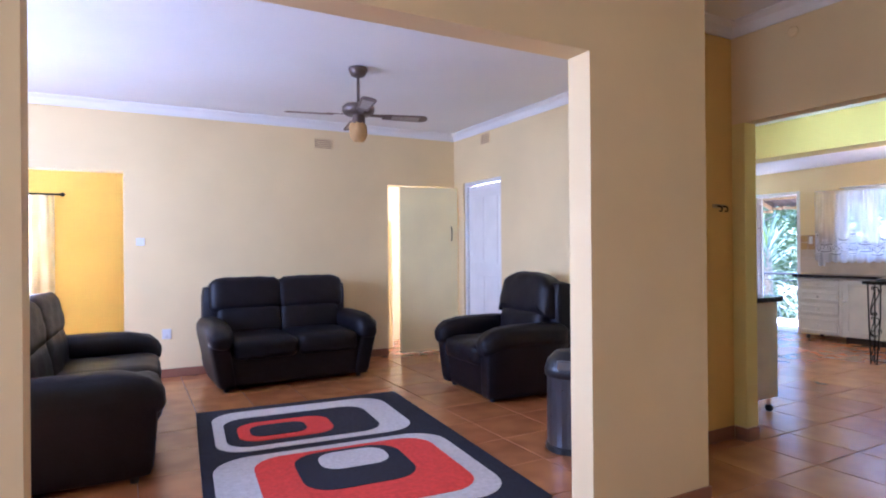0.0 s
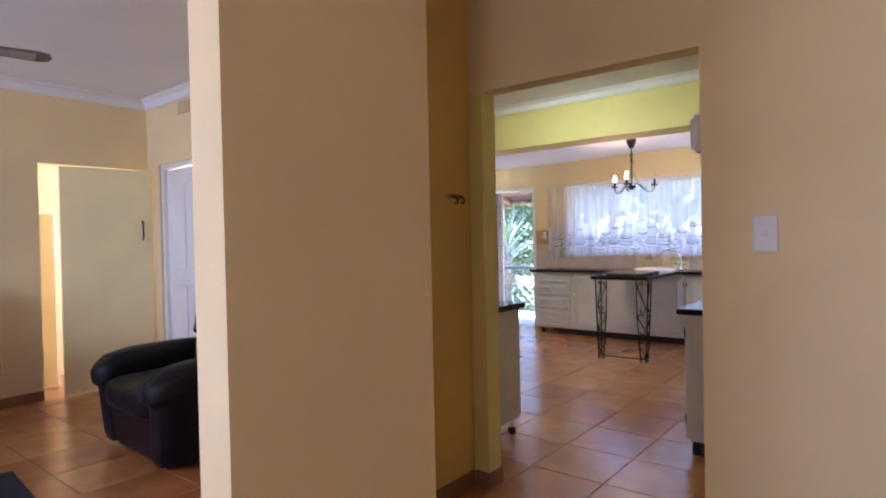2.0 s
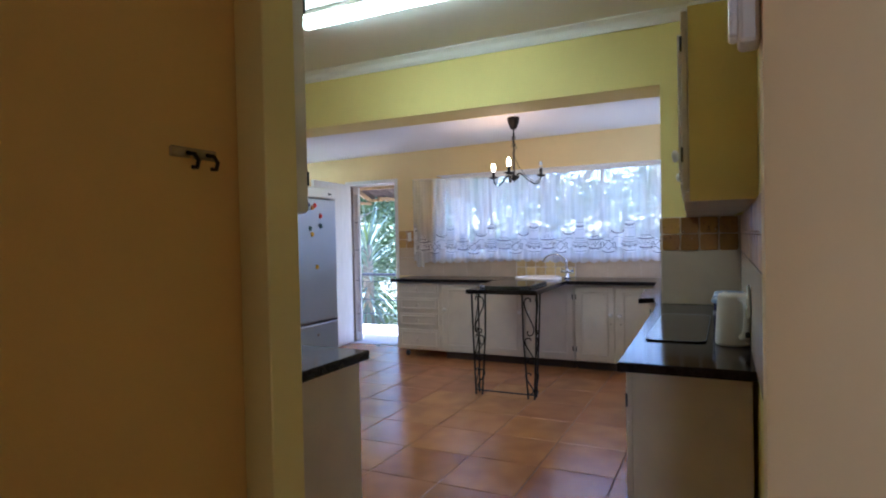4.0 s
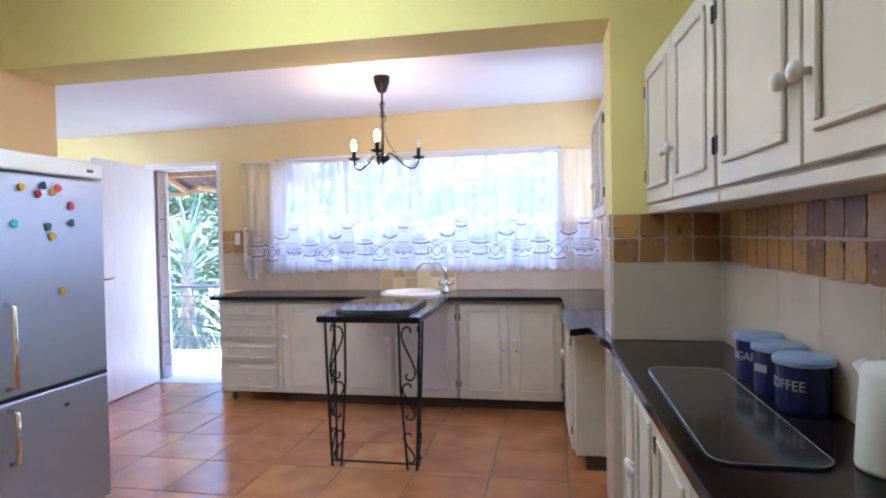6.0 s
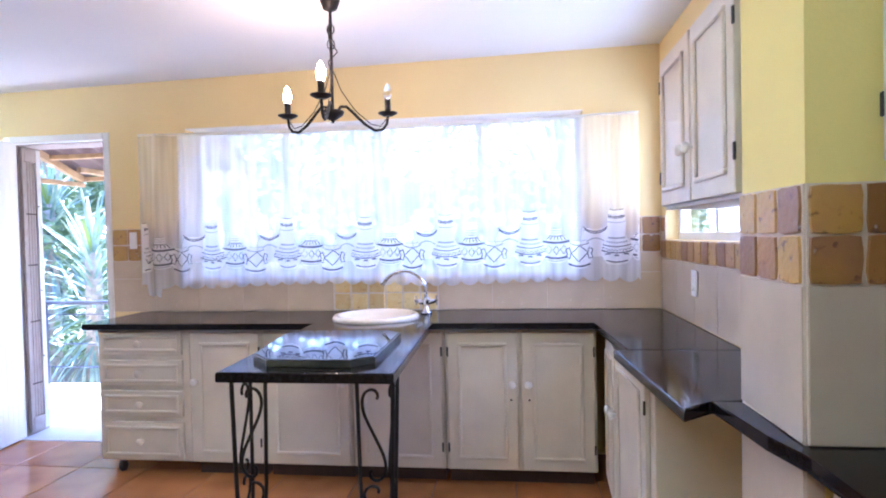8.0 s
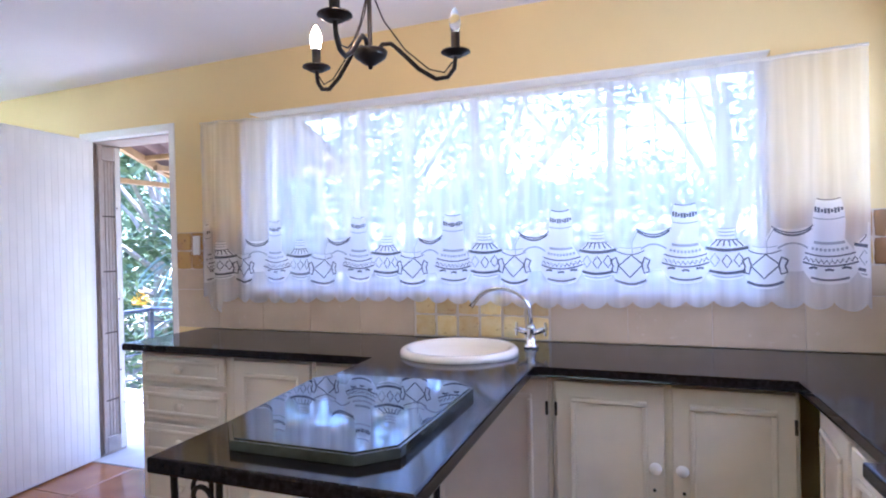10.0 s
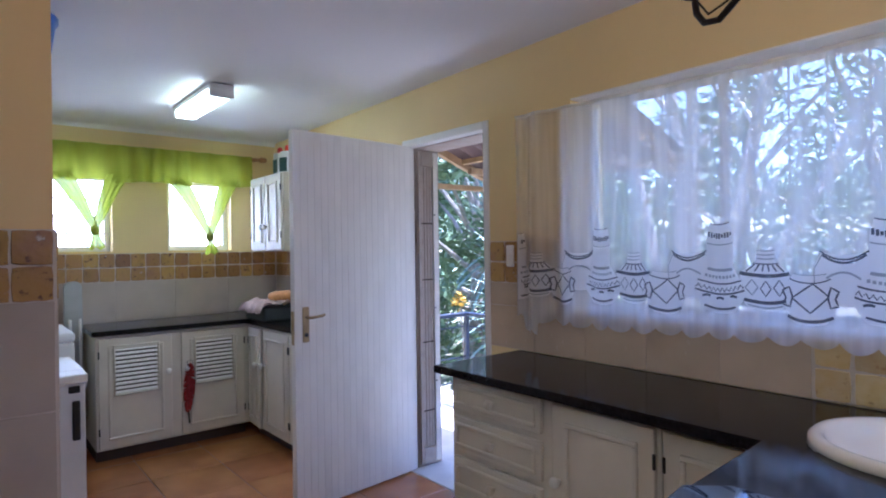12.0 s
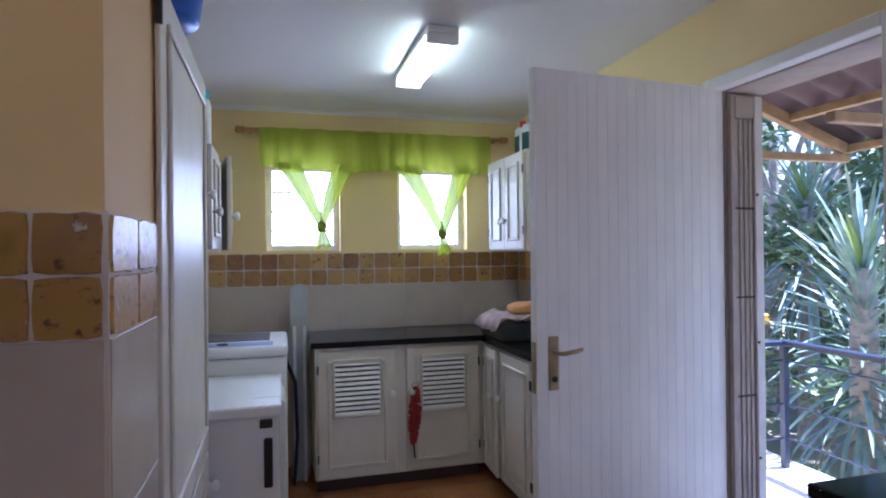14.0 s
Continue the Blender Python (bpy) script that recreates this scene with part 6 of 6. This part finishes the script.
def stemmed_tree(label, x, y, stems):
    """Several smooth pale stems from one foot, each (lean x, lean y, height, radius), with leafy tops."""
    o = thing("garden_tree", label, "tree", "garden trees", (x, y, -0.7))
    bm = bmesh.new()
    for lx, ly, h, r in stems:
        pts = [(0.12 * lx / 2, 0.12 * ly / 2, 0.0)] + [(lx * f ** 1.25 + 0.05 * math.sin(f * 7 + h), ly * f ** 1.25 + 0.05 * math.cos(f * 6 + h), h * f) for f in (0.2, 0.4, 0.6, 0.8, 1.0)]
        stem = part("stem", tube(pts, lambda s, r=r: r * (1 - 0.65 * s), 9), M_PALEBARK, o)
        for q in range(4):
            f = 0.55 + 0.12 * q
            a = q * 2.3 + h
            base = (lx * f ** 1.25, ly * f ** 1.25, h * f)
            tip = (base[0] + 0.75 * math.cos(a), base[1] + 0.75 * math.sin(a), base[2] + 0.55)
            part("branch", tube([base, ((base[0] + tip[0]) / 2, (base[1] + tip[1]) / 2, base[2] + 0.35), tip], lambda s: 0.032 * (1 - 0.7 * s), 6), M_PALEBARK, stem)
            leaf_cloud(bm, tip, (0.7, 0.7, 0.5), 24, 0.07)
    part("crown", bm, M_LEAF, o)


stemmed_tree("many-stemmed garden tree with smooth pale trunks", 12.0, 5.55, ((0.2, 0.5, 5.2, 0.11), (0.1, -0.9, 4.8, 0.10), (0.5, -1.9, 4.4, 0.09), (-0.3, -0.1, 5.4, 0.09), (0.6, -2.9, 4.0, 0.075), (0.4, 1.4, 4.6, 0.08)))


def shrub(label, x, y, r, h, count, size):
    o = thing("garden_shrub", label, "shrub", "garden shrubs", (x, y, -0.7))
    bm = bmesh.new()
    for q in range(7):
        leaf_cloud(bm, (random.uniform(-r, r) * 0.5, random.uniform(-r, r) * 0.5, h * random.uniform(0.3, 0.8)), (r * 0.6, r * 0.6, h * 0.3), count // 7, size)
    part("foliage", bm, M_LEAF, o)
    for q in range(4):
        part("stem", tube([(0, 0, 0), (math.cos(q * 1.6) * r * 0.4, math.sin(q * 1.6) * r * 0.4, h * 0.6)], lambda s: 0.02 * (1 - 0.6 * s), 6), M_BARK, o)
    return o


for x, y, r, h in ((11.6, 9.3, 1.1, 1.9), (12.2, 7.6, 0.9, 1.3), (12.0, 3.2, 1.0, 1.3), (13.6, 6.2, 1.3, 1.8), (14.5, 9.0, 1.5, 2.6), (12.4, 0.8, 1.1, 1.6)):
    shrub("leafy green garden shrub", x, y, r, h, 1500, 0.075)
fl = thing("flower_spray", "yellow flowers among the garden leaves", "flower", "", (11.2, 8.1, 0))
bm = bmesh.new()
leaf_cloud(bm, (0, 0, 0.75), (0.14, 0.14, 0.12), 40, 0.045)
part("petals", bm, M_YFLOWER, fl)
part("stem", tube([(0, 0, -0.7), (0.05, 0.0, 0.1), (0, 0, 0.72)], 0.01, 6), M_BARK, fl)
far = bmesh.new()
for q in range(140):
    a = radians(-75 + 150 * (q % 60) / 59)
    d = random.uniform(26, 34)
    leaf_cloud(far, (8 + d * math.cos(a), 4 + d * math.sin(a), random.uniform(-0.3, 1.2) + (q // 60) * 3.2), (3.0, 3.0, 1.9), 260, 0.35)
tagged(part("far_woods", far, M_LEAF), "distant green hedge and trees", "trees", "", "stuff")

# ---- tiles, last ----
WALLS = {o.name: o for o in bpy.data.objects}


def tile_mesh(name, w, h, t, bev, material):
    bm = box(-w / 2, w / 2, -t, 0, -h / 2, h / 2, 0)
    bmesh.ops.bevel(bm, geom=[e for e in bm.edges if all(abs(v.co.y + t) < 1e-6 for v in e.verts)], offset=bev, segments=1, affect="EDGES")
    me = bpy.data.meshes.new(name)
    bm.to_mesh(me)
    bm.free()
    me.materials.append(material)
    return me


def place(me, name, parent, m):
    ob = new(name, me)
    ob.parent = parent
    ob.matrix_basis = m
    return ob


P = 0.107


def rough_tile(name, w, h, t, material):
    """A tumbled stone tile: uneven outline and a worn, sloping edge."""
    bm = bmesh.new()
    rim = []
    for q in range(16):
        side, f = q // 4, (q % 4) / 4
        x, z = ((f - 0.5, -0.5), (0.5, f - 0.5), (0.5 - f, 0.5), (-0.5, 0.5 - f))[side]
        cut = 0.95 if q % 4 == 0 else 1.0
        rim.append((x * w * cut + random.uniform(-0.0022, 0.0016) * (1 if side % 2 else 0.5), z * h * cut + random.uniform(-0.0022, 0.0016) * (0.5 if side % 2 else 1)))
    low = [bm.verts.new((x, 0, z)) for x, z in rim]
    high = [bm.verts.new((x * 0.965, -t + random.uniform(0, 0.0012), z * 0.965)) for x, z in rim]
    bm.faces.new(high)
    for q in range(16):
        bm.faces.new((low[q], low[(q + 1) % 16], high[(q + 1) % 16], high[q]))
    bmesh.ops.recalc_face_normals(bm, faces=bm.faces[:])
    me = bpy.data.meshes.new(name)
    bm.to_mesh(me)
    bm.free()
    me.materials.append(material)
    return me


SMALL = [rough_tile("wall_tile", 0.1025, 0.1025, 0.006, M_OCHRE) for _ in range(7)]


def band(parent, axis, p, a0, a1, z0, rows, rz, me=None, pitch=P):
    """Rows of small square tiles proud of a grout bed on a wall's face; rz: the way they face."""
    n = round((a1 - a0) / pitch)
    step = (a1 - a0) / n
    for r in range(rows):
        for k in range(n):
            a = a0 + (k + 0.5) * step
            x, y = (a, p) if axis == "x" else (p, a)
            ob = place(me or random.choice(SMALL), "wall_tile", parent, pose(x, y, z0 + (r + 0.5) * P, 0, random.choice((0, 90, 180, 270) if pitch == P else (0, 180)), rz) @ pose(0, 0, 0, 0, random.uniform(-0.8, 0.8), 0))
            ob.scale.x = ob.scale.z = min(1.0, step / pitch)


def bed(name, x0, x1, y0, y1, z0, z1):
    structure(name, box(x0, x1, y0, y1, z0, z1), M_TGROUT, "pale tile grout bed")


def big_tiles(parent, axis, p, a0, a1, z0, z1, w, rz, material=M_BIGTILE):
    n = max(1, round((a1 - a0) / w))
    step = (a1 - a0) / n
    me = tile_mesh("large_wall_tile", step - 0.002, z1 - z0 - 0.002, 0.0035, 0.001, material)
    for k in range(n):
        a = a0 + (k + 0.5) * step
        x, y = (a, p) if axis == "x" else (p, a)
        place(me, "large_wall_tile", parent, pose(x, y, (z0 + z1) / 2, 0, 0, rz))


TB = 1.222
w = WALLS["wall_kitchen_south"]
bed("trim_grout_south", 3.62, 6.356, 1.22, 1.2255, 0.887, TB + 2 * P)
band(w, "x", 1.2255, 3.62, 6.356, TB, 2, 180)
big_tiles(w, "x", 1.2255, 3.62, 6.356, 0.888, TB, 0.30, 180)
w = WALLS["wall_pillar_south"]
bed("trim_grout_pillar", 6.3545, 6.36, 1.2255, 1.68, 0.887, TB + 2 * P)
band(w, "y", 6.3545, 1.24, 1.68, TB, 2, -90)
big_tiles(w, "y", 6.3545, 1.24, 1.68, 0.888, TB, 0.30, -90)
bed("trim_grout_pillar_jamb", 6.36, 6.70, 1.68, 1.6855, 0.05, TB + 2 * P)
band(w, "x", 1.6855, 6.36, 6.70, TB, 2, 180)
big_tiles(w, "x", 1.6855, 6.36, 6.70, 0.888, TB, 0.34, 180)
big_tiles(w, "x", 1.6855, 6.36, 6.70, 0.06, 0.45, 0.34, 180)
big_tiles(w, "x", 1.6855, 6.36, 6.70, 0.452, 0.84, 0.34, 180)
w = WALLS["wall_sink_south"]
bed("trim_grout_sink_south", 6.70, 8.65, 1.42, 1.4255, 0.887, 1.293)
bed("trim_grout_sink_south_end", 8.56, 8.65, 1.42, 1.4255, 1.2935, TB + 2 * P)
band(w, "x", 1.4255, 6.72, 8.65, TB - 0.036, 1, 180)
band(w, "x", 1.4255, 8.565, 8.65, TB + P, 1, 180)
big_tiles(w, "x", 1.4255, 6.72, 8.65, 0.888, TB - 0.036, 0.30, 180)
w = WALLS["wall_window"]
bed("trim_grout_window_right", 8.6545, 8.66, 1.4255, 1.87, 0.887, TB + 2 * P)
band(w, "y", 8.6545, 1.43, 1.86, TB, 2, -90)
bed("trim_grout_window_left", 8.6545, 8.66, 4.42, 4.955, 0.887, TB + 2 * P)
band(w, "y", 8.6545, 4.525, 4.955, TB, 2, -90)
bed("trim_grout_window_under", 8.6545, 8.66, 1.8705, 4.4195, 0.887, 1.104)
big_tiles(w, "y", 8.6545, 1.43, 2.765, 0.888, 1.104, 0.30, -90, M_DIMTILE)
band(w, "y", 8.6545, 2.77, 3.435, 0.888, 2, -90, rough_tile("wall_tile_pale", 0.1015, 0.1015, 0.006, M_OCHREP))
big_tiles(w, "y", 8.6545, 3.44, 4.955, 0.888, 1.104, 0.30, -90, M_DIMTILE)
big_tiles(w, "y", 8.6545, 1.43, 1.86, 1.106, TB, 0.30, -90, M_DIMTILE)
big_tiles(w, "y", 8.6545, 4.43, 4.955, 1.106, TB, 0.30, -90, M_DIMTILE)
w = WALLS["wall_kitchen_north"]
TN = 1.262
bed("trim_grout_north", 6.05, 6.70, 4.8145, 4.82, 0.10, TN + 2 * P)
band(w, "x", 4.8145, 6.06, 6.70, TN, 2, 0)
big_tiles(w, "x", 4.8145, 6.06, 6.70, 0.935, TN, 0.32, 0)
big_tiles(w, "x", 4.8145, 6.06, 6.70, 0.605, 0.932, 0.32, 0)
big_tiles(w, "x", 4.8145, 6.06, 6.70, 0.275, 0.602, 0.32, 0)
bed("trim_grout_north_end", 6.70, 6.7055, 4.8145, 5.20, 0.10, TN + 2 * P)
band(w, "y", 6.7055, 4.82, 5.20, TN, 2, 90, rough_tile("wall_tile_wide", 0.1845, 0.1015, 0.006, M_OCHRE), 0.19)
big_tiles(w, "y", 6.7055, 4.82, 5.20, 0.935, TN, 0.32, 90)
big_tiles(w, "y", 6.7055, 4.82, 5.20, 0.605, 0.932, 0.32, 90)
big_tiles(w, "y", 6.7055, 4.82, 5.20, 0.275, 0.602, 0.32, 90)
w = WALLS["wall_scullery_north"]
TS = 1.185
bed("trim_grout_scullery", 6.10, 8.66, 7.6845, 7.69, 0.60, TS + 2 * P)
band(w, "x", 7.6845, 6.12, 8.65, TS, 2, 0)
big_tiles(w, "x", 7.6845, 6.12, 8.65, 0.888, TS, 0.42, 0)
w = WALLS["wall_window"]
bed("trim_grout_scullery_side", 8.6545, 8.66, 5.80, 7.68, 0.887, TS + 2 * P)
band(w, "y", 8.6545, 5.81, 7.66, TS, 2, -90)
big_tiles(w, "y", 8.6545, 5.81, 7.66, 0.888, TS, 0.42, -90)

# floor tiles
T = 0.435
bm = box(-T / 2 + 0.0025, T / 2 - 0.0025, -T / 2 + 0.0025, T / 2 - 0.0025, -0.01, 0.0)
bmesh.ops.bevel(bm, geom=[e for e in bm.edges if all(v.co.z > -1e-6 for v in e.verts)], offset=0.003, segments=1, affect="EDGES")
fm = bpy.data.meshes.new("floor_tile")
bm.to_mesh(fm)
bm.free()
fm.materials.append(M_TILE)
floor = WALLS["floor"]
rest_v, rest_f = [], []
for i in range(-15, 12):
    for j in range(-9, 17):
        x, y = 4.33 + (i + 0.5) * T, 1.87 + (j + 0.5) * T
        if not (-2.6 < x < 8.6 and -1.9 < y < 8.6) or (x > 3.7 and y < 1.0):
            continue
        near = (3.2 < x and 1.2 < y < 5.0) or (x > 6.5 and 4.8 < y < 7.3) or (0.0 < x < 3.7 and 0.6 < y < 6.5)
        if near:
            place(fm, "floor_tile", floor, pose(x, y, random.uniform(-0.0006, 0.0006), 0, 0, random.choice((0, 90, 180, 270))))
        else:
            k, e = len(rest_v), T / 2 - 0.0025
            rest_v += [(x - e, y - e, 0), (x + e, y - e, 0), (x + e, y + e, 0), (x - e, y + e, 0)]
            rest_f.append((k, k + 1, k + 2, k + 3))
me = bpy.data.meshes.new("outer_floor_tiles")
me.from_pydata(rest_v, [], rest_f)
me.materials.append(M_TILE)
ob = new("outer_floor_tiles", me)
ob.parent = floor
tagged(ob, "terracotta floor tiles", "", "", "stuff")
